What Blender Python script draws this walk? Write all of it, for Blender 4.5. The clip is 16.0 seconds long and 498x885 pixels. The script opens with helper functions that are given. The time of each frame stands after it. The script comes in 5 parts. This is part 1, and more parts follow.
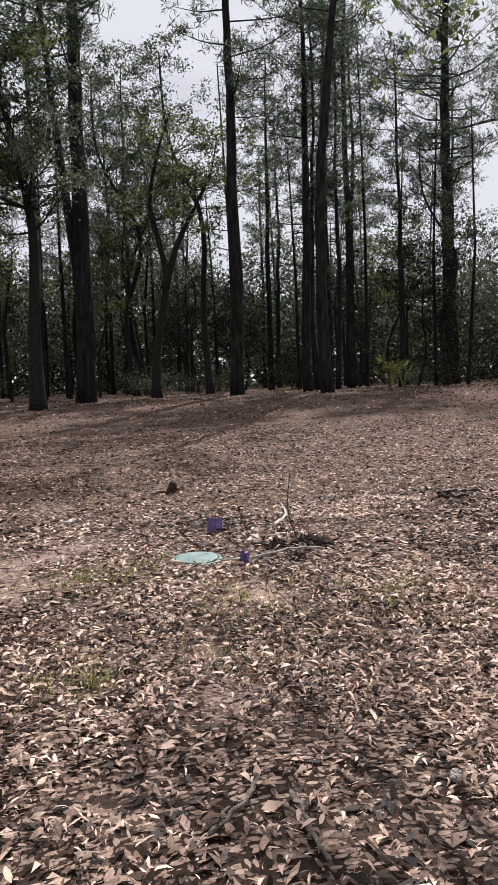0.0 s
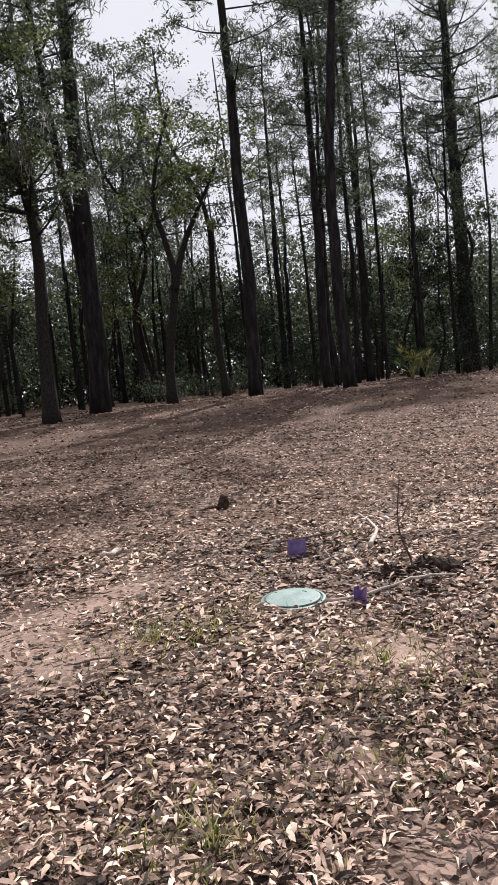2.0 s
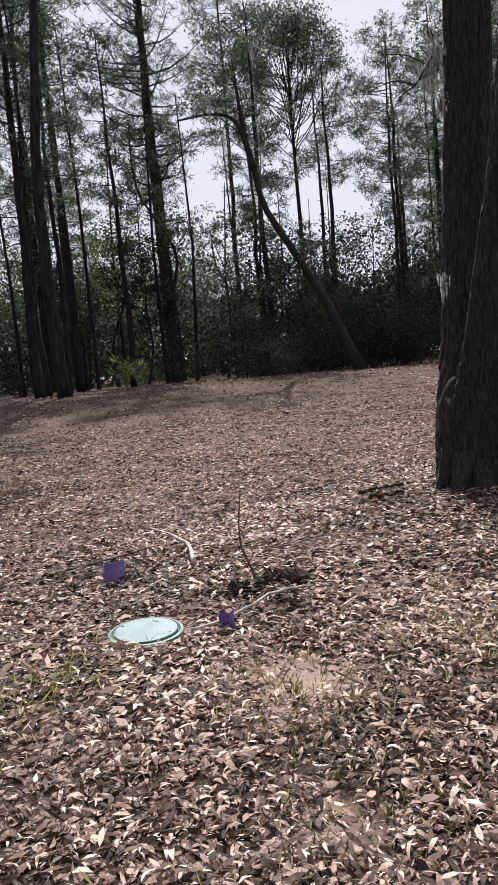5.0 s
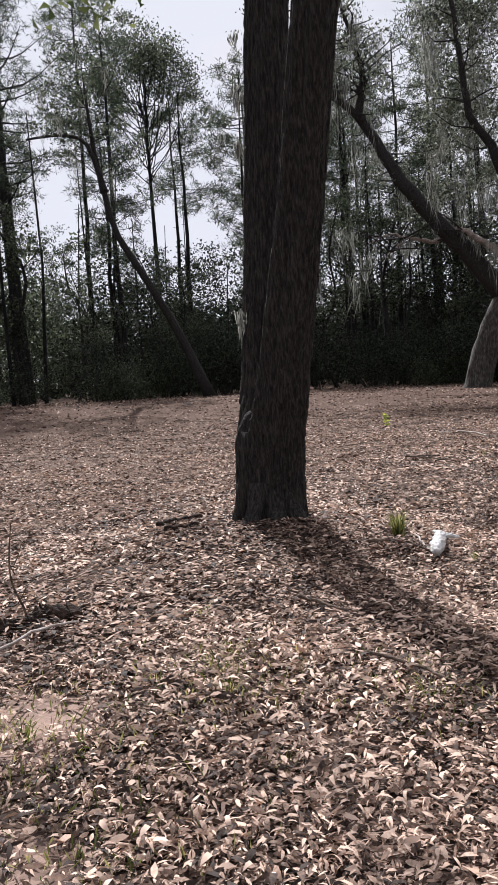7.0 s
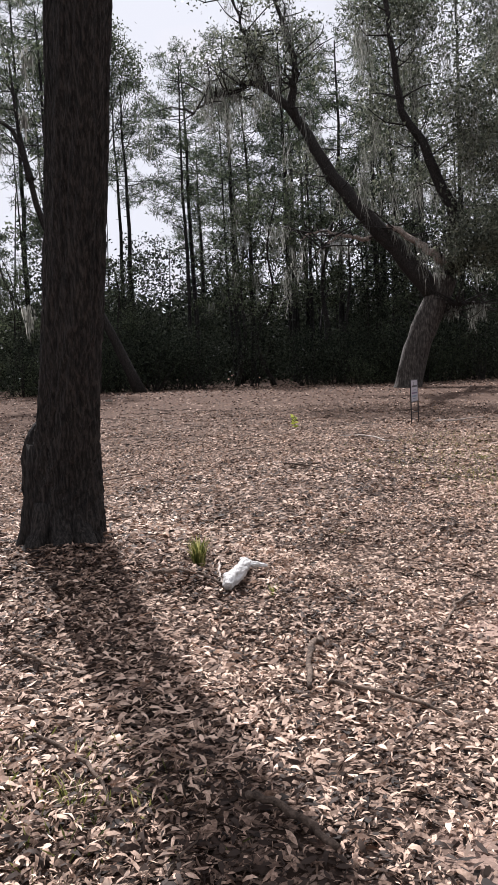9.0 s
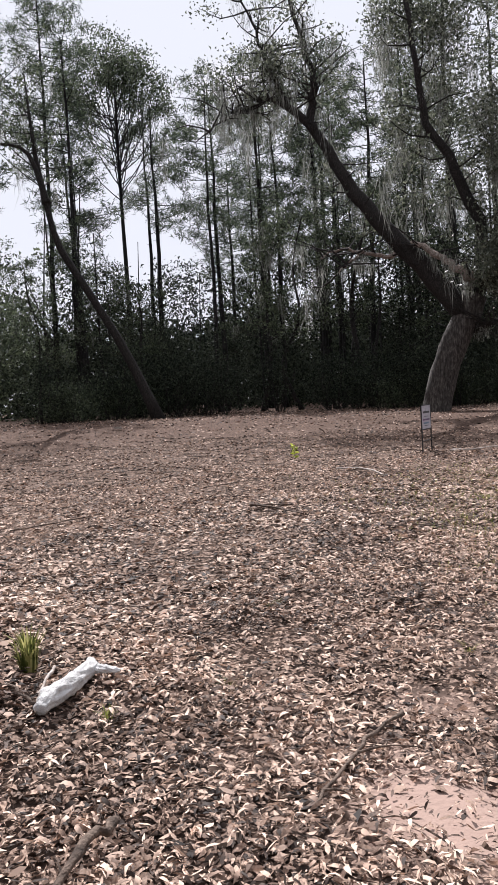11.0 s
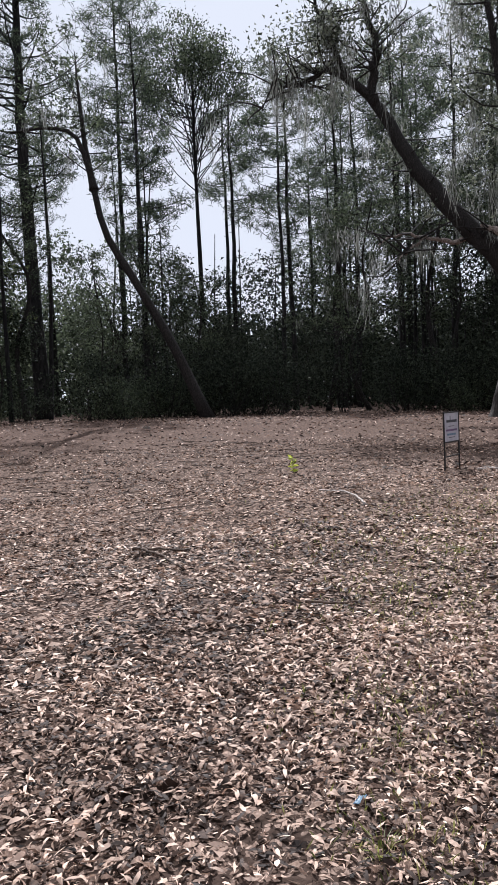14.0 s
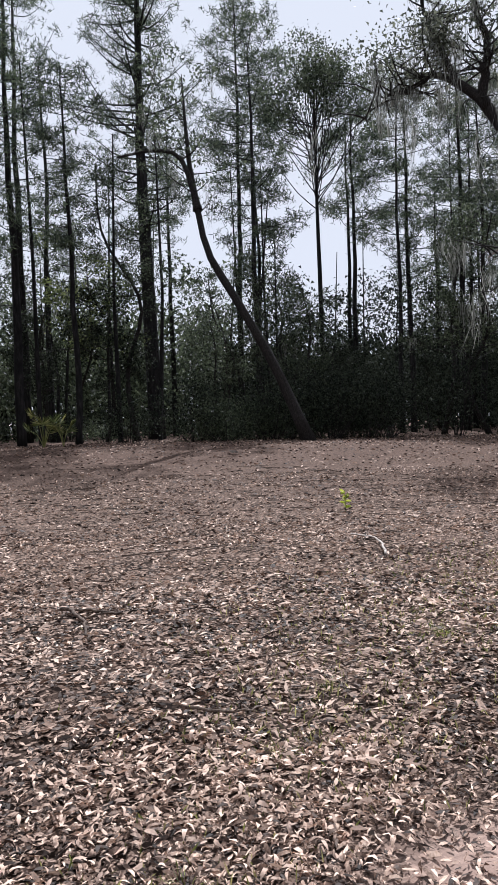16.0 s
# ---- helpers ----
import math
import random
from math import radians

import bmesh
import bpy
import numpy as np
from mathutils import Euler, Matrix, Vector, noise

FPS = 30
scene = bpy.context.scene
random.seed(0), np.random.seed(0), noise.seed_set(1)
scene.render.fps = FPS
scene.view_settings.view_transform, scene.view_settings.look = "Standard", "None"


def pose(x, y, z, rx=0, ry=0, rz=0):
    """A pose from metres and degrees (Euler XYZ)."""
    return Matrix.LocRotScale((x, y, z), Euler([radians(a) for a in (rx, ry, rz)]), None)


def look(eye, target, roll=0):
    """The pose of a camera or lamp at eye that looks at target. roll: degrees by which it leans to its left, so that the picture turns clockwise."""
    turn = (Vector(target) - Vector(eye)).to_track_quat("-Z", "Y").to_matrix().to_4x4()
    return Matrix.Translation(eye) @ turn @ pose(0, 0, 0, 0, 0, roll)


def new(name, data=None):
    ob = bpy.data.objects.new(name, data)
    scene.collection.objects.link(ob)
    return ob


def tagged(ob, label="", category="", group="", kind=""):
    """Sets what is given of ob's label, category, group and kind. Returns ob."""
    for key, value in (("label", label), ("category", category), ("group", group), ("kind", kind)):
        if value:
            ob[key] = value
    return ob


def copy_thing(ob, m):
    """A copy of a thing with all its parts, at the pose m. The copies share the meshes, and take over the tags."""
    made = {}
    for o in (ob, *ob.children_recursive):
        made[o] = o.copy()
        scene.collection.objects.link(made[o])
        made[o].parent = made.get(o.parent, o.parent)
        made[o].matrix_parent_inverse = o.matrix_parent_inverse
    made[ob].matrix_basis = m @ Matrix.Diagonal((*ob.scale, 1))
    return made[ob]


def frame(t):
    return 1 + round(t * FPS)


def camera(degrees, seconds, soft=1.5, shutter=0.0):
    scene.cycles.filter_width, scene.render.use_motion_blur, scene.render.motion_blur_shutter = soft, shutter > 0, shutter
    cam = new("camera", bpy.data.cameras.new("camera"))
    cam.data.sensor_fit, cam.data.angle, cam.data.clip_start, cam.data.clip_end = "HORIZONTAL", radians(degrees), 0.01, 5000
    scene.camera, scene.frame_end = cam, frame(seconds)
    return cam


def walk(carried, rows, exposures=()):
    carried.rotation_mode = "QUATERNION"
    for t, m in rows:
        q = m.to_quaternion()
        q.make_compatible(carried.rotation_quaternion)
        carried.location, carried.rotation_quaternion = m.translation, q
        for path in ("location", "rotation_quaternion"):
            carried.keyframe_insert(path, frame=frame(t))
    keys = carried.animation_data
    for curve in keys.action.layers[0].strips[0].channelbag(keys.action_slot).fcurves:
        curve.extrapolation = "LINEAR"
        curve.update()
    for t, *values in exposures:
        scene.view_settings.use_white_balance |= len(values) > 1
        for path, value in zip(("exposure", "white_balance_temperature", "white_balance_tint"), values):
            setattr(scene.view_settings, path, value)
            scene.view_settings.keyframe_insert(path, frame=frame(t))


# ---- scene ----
cam = camera(34.6, 16.0, soft=1.5)
PATH = [
    (0, (-0.432, 0.986, 1.523), (0.227, 2.868, 1.368), -1.7),
    (0.5, (-0.378, 1.428, 1.499), (0.193, 3.339, 1.354), -2.5),
    (1, (-0.326, 1.837, 1.464), (0.165, 3.771, 1.336), -3.2),
    (1.5, (-0.342, 2.224, 1.469), (0.14, 4.16, 1.333), -3.8),
    (2, (-0.476, 2.545, 1.457), (0.159, 4.436, 1.308), -5.2),
    (2.5, (-0.604, 2.864, 1.434), (0.125, 4.719, 1.263), -5.7),
    (3, (-0.679, 3.207, 1.416), (0.048, 5.055, 1.184), -5.7),
    (3.5, (-0.801, 3.347, 1.451), (0.048, 5.143, 1.218), -5.7),
    (4, (-0.932, 3.436, 1.466), (0.112, 5.129, 1.26), -6.2),
    (4.2, (-0.942, 3.453, 1.465), (0.162, 5.108, 1.262), -6.1),
    (6.3, (-0.838, 3.33, 1.47), (0.622, 4.687, 1.308), -3.9),
    (6.5, (-0.758, 3.232, 1.485), (0.726, 4.563, 1.325), -3.8),
    (7, (-0.604, 3.039, 1.492), (0.927, 4.317, 1.336), -3.9),
    (7.5, (-0.355, 2.891, 1.495), (1.227, 4.103, 1.324), -4.3),
    (8, (0.002, 2.724, 1.493), (1.62, 3.885, 1.3), -4.3),
    (8.5, (0.377, 2.505, 1.529), (1.986, 3.677, 1.333), -3.7),
    (9, (0.822, 2.542, 1.499), (2.42, 3.733, 1.325), -3.1),
    (9.5, (1.25, 2.549, 1.507), (2.833, 3.763, 1.361), -3.0),
    (10, (1.74, 2.527, 1.525), (3.309, 3.761, 1.401), -3.0),
    (10.2, (1.921, 2.546, 1.499), (3.485, 3.787, 1.381), -3.1),
    (12.3, (4.364, 2.753, 1.484), (5.833, 4.106, 1.371), -3.8),
    (12.5, (4.596, 2.769, 1.493), (6.053, 4.134, 1.379), -3.7),
    (13, (5.152, 2.847, 1.49), (6.58, 4.243, 1.374), -3.3),
    (13.5, (5.716, 2.86, 1.495), (7.116, 4.284, 1.381), -3.0),
    (14, (6.257, 2.896, 1.489), (7.625, 4.351, 1.384), -2.6),
    (14.5, (6.831, 2.909, 1.495), (8.16, 4.401, 1.405), -2.5),
    (15, (7.371, 2.861, 1.539), (8.66, 4.388, 1.466), -2.3),
    (15.5, (7.874, 2.899, 1.552), (9.123, 4.46, 1.499), -2.3),
    (16, (8.326, 2.883, 1.575), (9.431, 4.55, 1.531), -2.1),
]
walk(cam, [(t, look(eye, target, roll)) for t, eye, target, roll in PATH],
     [(0, 0.5, 6200, 13.2), (1.5, 0.6, 6250, 14), (4.2, 0.58, 6000, 14), (6.3, 0.56, 6050, 14), (10.2, 0.68, 6150, 14), (12.3, 0.64, 5900, 13), (16, 0.54, 5800, 12)])

# ---- light ----
SUN_DIR = Vector((0.612, 0.791, 0.0)).normalized()
SUN_UP = radians(47)
world = bpy.data.worlds.new("world")
scene.world = world
world.use_nodes = True
wn = world.node_tree.nodes
sky = wn.new("ShaderNodeTexSky")
sky.sky_type = "NISHITA"
sky.sun_disc = False
sky.sun_elevation = SUN_UP
sky.sun_rotation = math.atan2(SUN_DIR.x, SUN_DIR.y)
sky.air_density, sky.dust_density, sky.ozone_density = 1.0, 4.0, 1.0
# thin white cloud over the blue
coord = wn.new("ShaderNodeTexCoord")
cmap = wn.new("ShaderNodeMapping")
cmap.inputs["Scale"].default_value = (2.2, 2.2, 5.0)
cloud = wn.new("ShaderNodeTexNoise")
cloud.inputs["Scale"].default_value = 1.6
cloud.inputs["Detail"].default_value = 6.0
ramp = wn.new("ShaderNodeValToRGB")
ramp.color_ramp.elements[0].position, ramp.color_ramp.elements[1].position = 0.22, 0.44
mixw = wn.new("ShaderNodeMixRGB")
mixw.inputs[2].default_value = (11.2, 11.25, 11.6, 1)
wl = world.node_tree.links
wl.new(coord.outputs["Generated"], cmap.inputs["Vector"])
wl.new(cmap.outputs["Vector"], cloud.inputs["Vector"])
wl.new(cloud.outputs["Fac"], ramp.inputs["Fac"])
wl.new(ramp.outputs["Color"], mixw.inputs[0])
wl.new(sky.outputs["Color"], mixw.inputs[1])
wl.new(mixw.outputs[0], wn["Background"].inputs["Color"])
wn["Background"].inputs["Strength"].default_value = 0.05

sun = new("sun", bpy.data.lights.new("sun", "SUN"))
sun.data.energy, sun.data.angle, sun.data.color = 5.0, radians(0.6), (1.0, 0.965, 0.91)
to_sun = Vector((SUN_DIR.x * math.cos(SUN_UP), SUN_DIR.y * math.cos(SUN_UP), math.sin(SUN_UP)))
sun.matrix_world = look(to_sun * 100, (0, 0, 0))


# ---- materials ----
def material(name, colours, scale=8.0, rough=0.85, bump=0.3, stretch=(1, 1, 1), detail=8.0, metal=0.0,
             vary=0.0, through_light=0.0, spec=0.3, island=False, fine=6.0):
    """Two noises over object space blend the given colours; vary shifts the brightness from piece to piece."""
    m = bpy.data.materials.new(name)
    m.use_nodes = True
    n, l = m.node_tree.nodes, m.node_tree.links
    b = n["Principled BSDF"]
    b.inputs["Roughness"].default_value = rough
    b.inputs["Metallic"].default_value = metal
    b.inputs["Specular IOR Level"].default_value = spec
    tc, mp = n.new("ShaderNodeTexCoord"), n.new("ShaderNodeMapping")
    mp.inputs["Scale"].default_value = stretch
    l.new(tc.outputs["Object"], mp.inputs["Vector"])
    big, small = n.new("ShaderNodeTexNoise"), n.new("ShaderNodeTexNoise")
    big.inputs["Scale"].default_value, big.inputs["Detail"].default_value = scale, detail
    small.inputs["Scale"].default_value, small.inputs["Detail"].default_value = scale * fine, 4.0
    l.new(mp.outputs["Vector"], big.inputs["Vector"])
    l.new(mp.outputs["Vector"], small.inputs["Vector"])
    add = n.new("ShaderNodeMath")
    add.operation = "MULTIPLY_ADD"
    add.inputs[1].default_value, add.inputs[2].default_value = 0.4, -0.2
    l.new(small.outputs["Fac"], add.inputs[0])
    tot = n.new("ShaderNodeMath")
    l.new(add.outputs[0], tot.inputs[0])
    l.new(big.outputs["Fac"], tot.inputs[1])
    r = n.new("ShaderNodeValToRGB")
    while len(r.color_ramp.elements) < len(colours):
        r.color_ramp.elements.new(0.5)
    for i, c in enumerate(colours):
        r.color_ramp.elements[i].position = 0.3 + 0.4 * i / max(1, len(colours) - 1)
        r.color_ramp.elements[i].color = (*c, 1)
    l.new(tot.outputs[0], r.inputs["Fac"])
    colour = r.outputs["Color"]
    if vary:
        src = n.new("ShaderNodeNewGeometry").outputs["Random Per Island"] if island else n.new("ShaderNodeObjectInfo").outputs["Random"]
        if island:
            mixr = n.new("ShaderNodeMath")
            mixr.operation = "MULTIPLY_ADD"
            mixr.inputs[1].default_value, mixr.inputs[2].default_value = 0.6, -0.3
            l.new(src, mixr.inputs[0])
            tot2 = n.new("ShaderNodeMath")
            l.new(mixr.outputs[0], tot2.inputs[0])
            l.new(tot.outputs[0], tot2.inputs[1])
            l.new(tot2.outputs[0], r.inputs["Fac"])
        hsv = n.new("ShaderNodeHueSaturation")
        rng = n.new("ShaderNodeMapRange")
        rng.inputs["To Min"].default_value, rng.inputs["To Max"].default_value = 1 - vary, 1 + vary
        l.new(src, rng.inputs["Value"])
        l.new(rng.outputs["Result"], hsv.inputs["Value"])
        l.new(colour, hsv.inputs["Color"])
        colour = hsv.outputs["Color"]
    l.new(colour, b.inputs["Base Color"])
    if bump:
        bp = n.new("ShaderNodeBump")
        bp.inputs["Strength"].default_value, bp.inputs["Distance"].default_value = bump, 0.03
        l.new(tot.outputs[0], bp.inputs["Height"])
        l.new(bp.outputs["Normal"], b.inputs["Normal"])
    if through_light:
        tr, mx = n.new("ShaderNodeBsdfTranslucent"), n.new("ShaderNodeMixShader")
        mx.inputs["Fac"].default_value = through_light
        l.new(colour, tr.inputs["Color"])
        l.new(b.outputs[0], mx.inputs[1])
        l.new(tr.outputs[0], mx.inputs[2])
        l.new(mx.outputs[0], n["Material Output"].inputs["Surface"])
    return m


SOIL = material("soil", [(0.012, 0.0078, 0.006), (0.036, 0.024, 0.0186), (0.09, 0.0615, 0.049)], 1.3, 0.95, 0.7, fine=26, spec=0.04)


def add_flecks(m):
    """Crumbled leaf pressed into the soil: long cells of leaf colour lying two ways."""
    n, l = m.node_tree.nodes, m.node_tree.links
    b = n["Principled BSDF"]
    tc = n.new("ShaderNodeTexCoord")
    for k, (sx, sy, turn) in enumerate(((16, 38, 0.5), (40, 15, 0.25), (19, 44, -0.7))):
        old = b.inputs["Base Color"].links[0].from_socket
        mp, vo, sep = n.new("ShaderNodeMapping"), n.new("ShaderNodeTexVoronoi"), n.new("ShaderNodeSeparateColor")
        mp.inputs["Scale"].default_value, mp.inputs["Rotation"].default_value = (sx, sy, 8), (0, 0, turn)
        mp.inputs["Location"].default_value = (3.7 * k, 1.9 * k, 0)
        l.new(tc.outputs["Object"], mp.inputs["Vector"])
        l.new(mp.outputs["Vector"], vo.inputs["Vector"])
        vo.inputs["Scale"].default_value = 1.0
        l.new(vo.outputs["Color"], sep.inputs["Color"])
        r = n.new("ShaderNodeValToRGB")
        for i, c in enumerate(((0.03, 0.019, 0.0142), (0.15, 0.101, 0.077))):
            r.color_ramp.elements[i].color = (*c, 1)
        mid = r.color_ramp.elements.new(0.9)
        mid.color = (0.33, 0.236, 0.188, 1)
        r.color_ramp.elements[1].position = 0.55
        l.new(sep.outputs["Red"], r.inputs["Fac"])
        some, inside, both, mx = n.new("ShaderNodeMath"), n.new("ShaderNodeMath"), n.new("ShaderNodeMath"), n.new("ShaderNodeMixRGB")
        some.operation, inside.operation, both.operation = "GREATER_THAN", "LESS_THAN", "MULTIPLY"
        some.inputs[1].default_value, inside.inputs[1].default_value = 0.52, 0.46
        l.new(sep.outputs["Green"], some.inputs[0])
        l.new(vo.outputs["Distance"], inside.inputs[0])
        l.new(some.outputs[0], both.inputs[0])
        l.new(inside.outputs[0], both.inputs[1])
        l.new(both.outputs[0], mx.inputs[0])
        l.new(old, mx.inputs[1])
        l.new(r.outputs["Color"], mx.inputs[2])
        l.new(mx.outputs[0], b.inputs["Base Color"])


def add_sand(m):
    """Bare sand over the soil, where the ground's own layer says so, broken up by grain."""
    n, l = m.node_tree.nodes, m.node_tree.links
    b = n["Principled BSDF"]
    old = b.inputs["Base Color"].links[0].from_socket
    at, no, ad, mx = n.new("ShaderNodeAttribute"), n.new("ShaderNodeTexNoise"), n.new("ShaderNodeMath"), n.new("ShaderNodeMixRGB")
    at.attribute_name = "bare"
    no.inputs["Scale"].default_value, no.inputs["Detail"].default_value = 5.0, 8.0
    ad.operation, ad.use_clamp = "MULTIPLY_ADD", True
    ad.inputs[1].default_value = 1.5
    sub = n.new("ShaderNodeMath")
    sub.operation = "MULTIPLY_ADD"
    sub.inputs[1].default_value, sub.inputs[2].default_value = 3.0, -1.68
    l.new(no.outputs["Fac"], sub.inputs[0])
    l.new(at.outputs["Fac"], ad.inputs[0])
    l.new(sub.outputs[0], ad.inputs[2])
    fine, r = n.new("ShaderNodeTexNoise"), n.new("ShaderNodeValToRGB")
    fine.inputs["Scale"].default_value, fine.inputs["Detail"].default_value = 40.0, 6.0
    r.color_ramp.elements[0].color, r.color_ramp.elements[1].color = (0.13, 0.087, 0.069, 1), (0.46, 0.33, 0.275, 1)
    l.new(fine.outputs["Fac"], r.inputs["Fac"])
    l.new(ad.outputs[0], mx.inputs[0])
    l.new(old, mx.inputs[1])
    l.new(r.outputs["Color"], mx.inputs[2])
    l.new(mx.outputs[0], b.inputs["Base Color"])



def add_shaded_straw(m):
    """Red-brown pine straw, with the trees' shade put into its dark colour, over the soil towards the wood, where the
    ground's own layer says so.
    """
    n, l = m.node_tree.nodes, m.node_tree.links
    b = n["Principled BSDF"]
    old = b.inputs["Base Color"].links[0].from_socket
    at, no, ad, mx = n.new("ShaderNodeAttribute"), n.new("ShaderNodeTexNoise"), n.new("ShaderNodeMath"), n.new("ShaderNodeMixRGB")
    at.attribute_name = "straw"
    no.inputs["Scale"].default_value, no.inputs["Detail"].default_value = 0.8, 7.0
    ad.operation, ad.use_clamp = "MULTIPLY_ADD", True
    sub = n.new("ShaderNodeMath")
    sub.operation = "MULTIPLY_ADD"
    sub.inputs[1].default_value, sub.inputs[2].default_value = 1.6, -0.8
    l.new(no.outputs["Fac"], sub.inputs[0])
    l.new(at.outputs["Fac"], ad.inputs[0])
    ad.inputs[1].default_value = 1.0
    l.new(sub.outputs[0], ad.inputs[2])
    tc, mp, fine, r = n.new("ShaderNodeTexCoord"), n.new("ShaderNodeMapping"), n.new("ShaderNodeTexNoise"), n.new("ShaderNodeValToRGB")
    mp.inputs["Scale"].default_value = (7, 18, 7)
    fine.inputs["Scale"].default_value, fine.inputs["Detail"].default_value = 1.5, 8.0
    l.new(tc.outputs["Object"], mp.inputs["Vector"])
    l.new(mp.outputs["Vector"], fine.inputs["Vector"])
    r.color_ramp.elements[0].position, r.color_ramp.elements[1].position = 0.35, 0.68
    r.color_ramp.elements[0].color, r.color_ramp.elements[1].color = (0.024, 0.015, 0.0114, 1), (0.18, 0.12, 0.094, 1)
    l.new(fine.outputs["Fac"], r.inputs["Fac"])
    l.new(ad.outputs[0], mx.inputs[0])
    l.new(old, mx.inputs[1])
    l.new(r.outputs["Color"], mx.inputs[2])
    l.new(mx.outputs[0], b.inputs["Base Color"])


add_flecks(SOIL)
add_shaded_straw(SOIL)
add_sand(SOIL)
LITTER = material("dry_leaf", [(0.045, 0.0275, 0.02), (0.18, 0.114, 0.083), (0.39, 0.268, 0.201), (0.60, 0.44, 0.345)], 0.9, 0.7, 0.0, vary=0.3, island=True, spec=0.25, through_light=0.08, fine=95)
OLD_LITTER = material("old_leaf", [(0.02, 0.012, 0.0085), (0.07, 0.0425, 0.031), (0.17, 0.11, 0.081), (0.34, 0.232, 0.175)], 0.8, 0.75, 0.0, vary=0.35, island=True, spec=0.3, fine=95)
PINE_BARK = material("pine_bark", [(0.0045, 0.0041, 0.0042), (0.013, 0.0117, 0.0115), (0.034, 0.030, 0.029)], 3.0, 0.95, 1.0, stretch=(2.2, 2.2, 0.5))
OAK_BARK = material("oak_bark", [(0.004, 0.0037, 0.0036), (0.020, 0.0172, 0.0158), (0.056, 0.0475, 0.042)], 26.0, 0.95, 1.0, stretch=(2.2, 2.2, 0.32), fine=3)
PALE_BARK = material("pale_bark", [(0.014, 0.012, 0.0105), (0.042, 0.036, 0.0315), (0.11, 0.096, 0.085)], 7.0, 0.9, 0.8, stretch=(2.0, 2.0, 0.6))
NEEDLES = material("pine_needles", [(0.03, 0.043, 0.027), (0.056, 0.074, 0.044), (0.097, 0.116, 0.066)], 0.5, 0.55, 0.0, vary=0.3, island=True, through_light=0.4)
OAK_LEAF = material("oak_leaves", [(0.034, 0.043, 0.027), (0.06, 0.074, 0.044), (0.105, 0.122, 0.074)], 0.6, 0.5, 0.0, vary=0.3, island=True, through_light=0.42, spec=0.15)
# The leaning oak's leaves: OAK_LEAF lifted in colour to stand for sun on them.
SUNLIT_OAK_LEAF = material("sunlit_oak_leaves", [(0.055, 0.064, 0.044), (0.098, 0.108, 0.076), (0.17, 0.18, 0.13)], 0.6, 0.45, 0.0, vary=0.3, island=True, through_light=0.4, spec=0.3)
LIGHT_LEAF = material("light_leaves", [(0.05, 0.068, 0.025), (0.09, 0.11, 0.04), (0.16, 0.18, 0.068)], 0.6, 0.55, 0.0, vary=0.3, island=True, through_light=0.4, spec=0.15)
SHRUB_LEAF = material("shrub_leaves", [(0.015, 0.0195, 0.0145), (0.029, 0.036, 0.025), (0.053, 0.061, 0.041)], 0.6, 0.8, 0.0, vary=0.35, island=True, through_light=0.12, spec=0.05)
MOSS = material("spanish_moss", [(0.13, 0.13, 0.115), (0.21, 0.21, 0.185), (0.31, 0.31, 0.275)], 2.0, 0.95, 0.0, vary=0.25, island=True, through_light=0.5)
BRIGHT_WEED = material("bright_weed_leaf", [(0.2, 0.26, 0.03), (0.36, 0.42, 0.05), (0.5, 0.52, 0.09)], 4.0, 0.5, 0.0, vary=0.25, island=True, through_light=0.45)
GRASS = material("grass", [(0.09, 0.11, 0.025), (0.19, 0.20, 0.055), (0.36, 0.33, 0.13)], 4.0, 0.55, 0.0, vary=0.3, island=True, through_light=0.4)
WEED = material("weed_leaf", [(0.13, 0.16, 0.03), (0.22, 0.25, 0.055), (0.34, 0.34, 0.10)], 4.0, 0.5, 0.0, vary=0.25, island=True, through_light=0.45)
TWIG = material("dead_wood", [(0.035, 0.024, 0.018), (0.10, 0.07, 0.053), (0.21, 0.155, 0.12)], 14.0, 0.9, 0.8, stretch=(1, 1, 1))
PALE_WOOD = material("bleached_wood", [(0.25, 0.20, 0.17), (0.42, 0.36, 0.32), (0.58, 0.52, 0.47)], 14.0, 0.85, 0.6)
GREY_WOOD = material("grey_dead_wood", [(0.06, 0.045, 0.036), (0.19, 0.15, 0.125), (0.36, 0.30, 0.26)], 22.0, 0.9, 0.8)
ROTTEN = material("rotten_wood", [(0.012, 0.008, 0.006), (0.04, 0.025, 0.018), (0.09, 0.06, 0.045)], 20.0, 0.95, 1.2)
LID_GREEN = material("green_plastic", [(0.085, 0.142, 0.125), (0.122, 0.184, 0.165), (0.18, 0.235, 0.215)], 9.0, 0.55, 0.15, spec=0.3)
LID_DARK = material("dark_green_plastic", [(0.02, 0.05, 0.04), (0.05, 0.10, 0.08), (0.10, 0.17, 0.14)], 12.0, 0.5, 0.2)
PURPLE = material("purple_plastic_film", [(0.15, 0.10, 0.24), (0.21, 0.15, 0.33), (0.31, 0.23, 0.45)], 12.0, 0.4, 0.3, through_light=0.4, spec=0.5)
BAG = material("white_plastic_film", [(0.46, 0.44, 0.425), (0.60, 0.58, 0.565), (0.74, 0.73, 0.72)], 22.0, 0.45, 0.7, through_light=0.25, spec=0.5)
BLACK_METAL = material("black_steel", [(0.012, 0.012, 0.013), (0.025, 0.024, 0.024), (0.06, 0.045, 0.04)], 20.0, 0.5, 0.2, metal=0.4)
PANEL = material("sign_panel_paint", [(0.38, 0.36, 0.40), (0.45, 0.43, 0.47), (0.52, 0.50, 0.53)], 6.0, 0.5, 0.05)
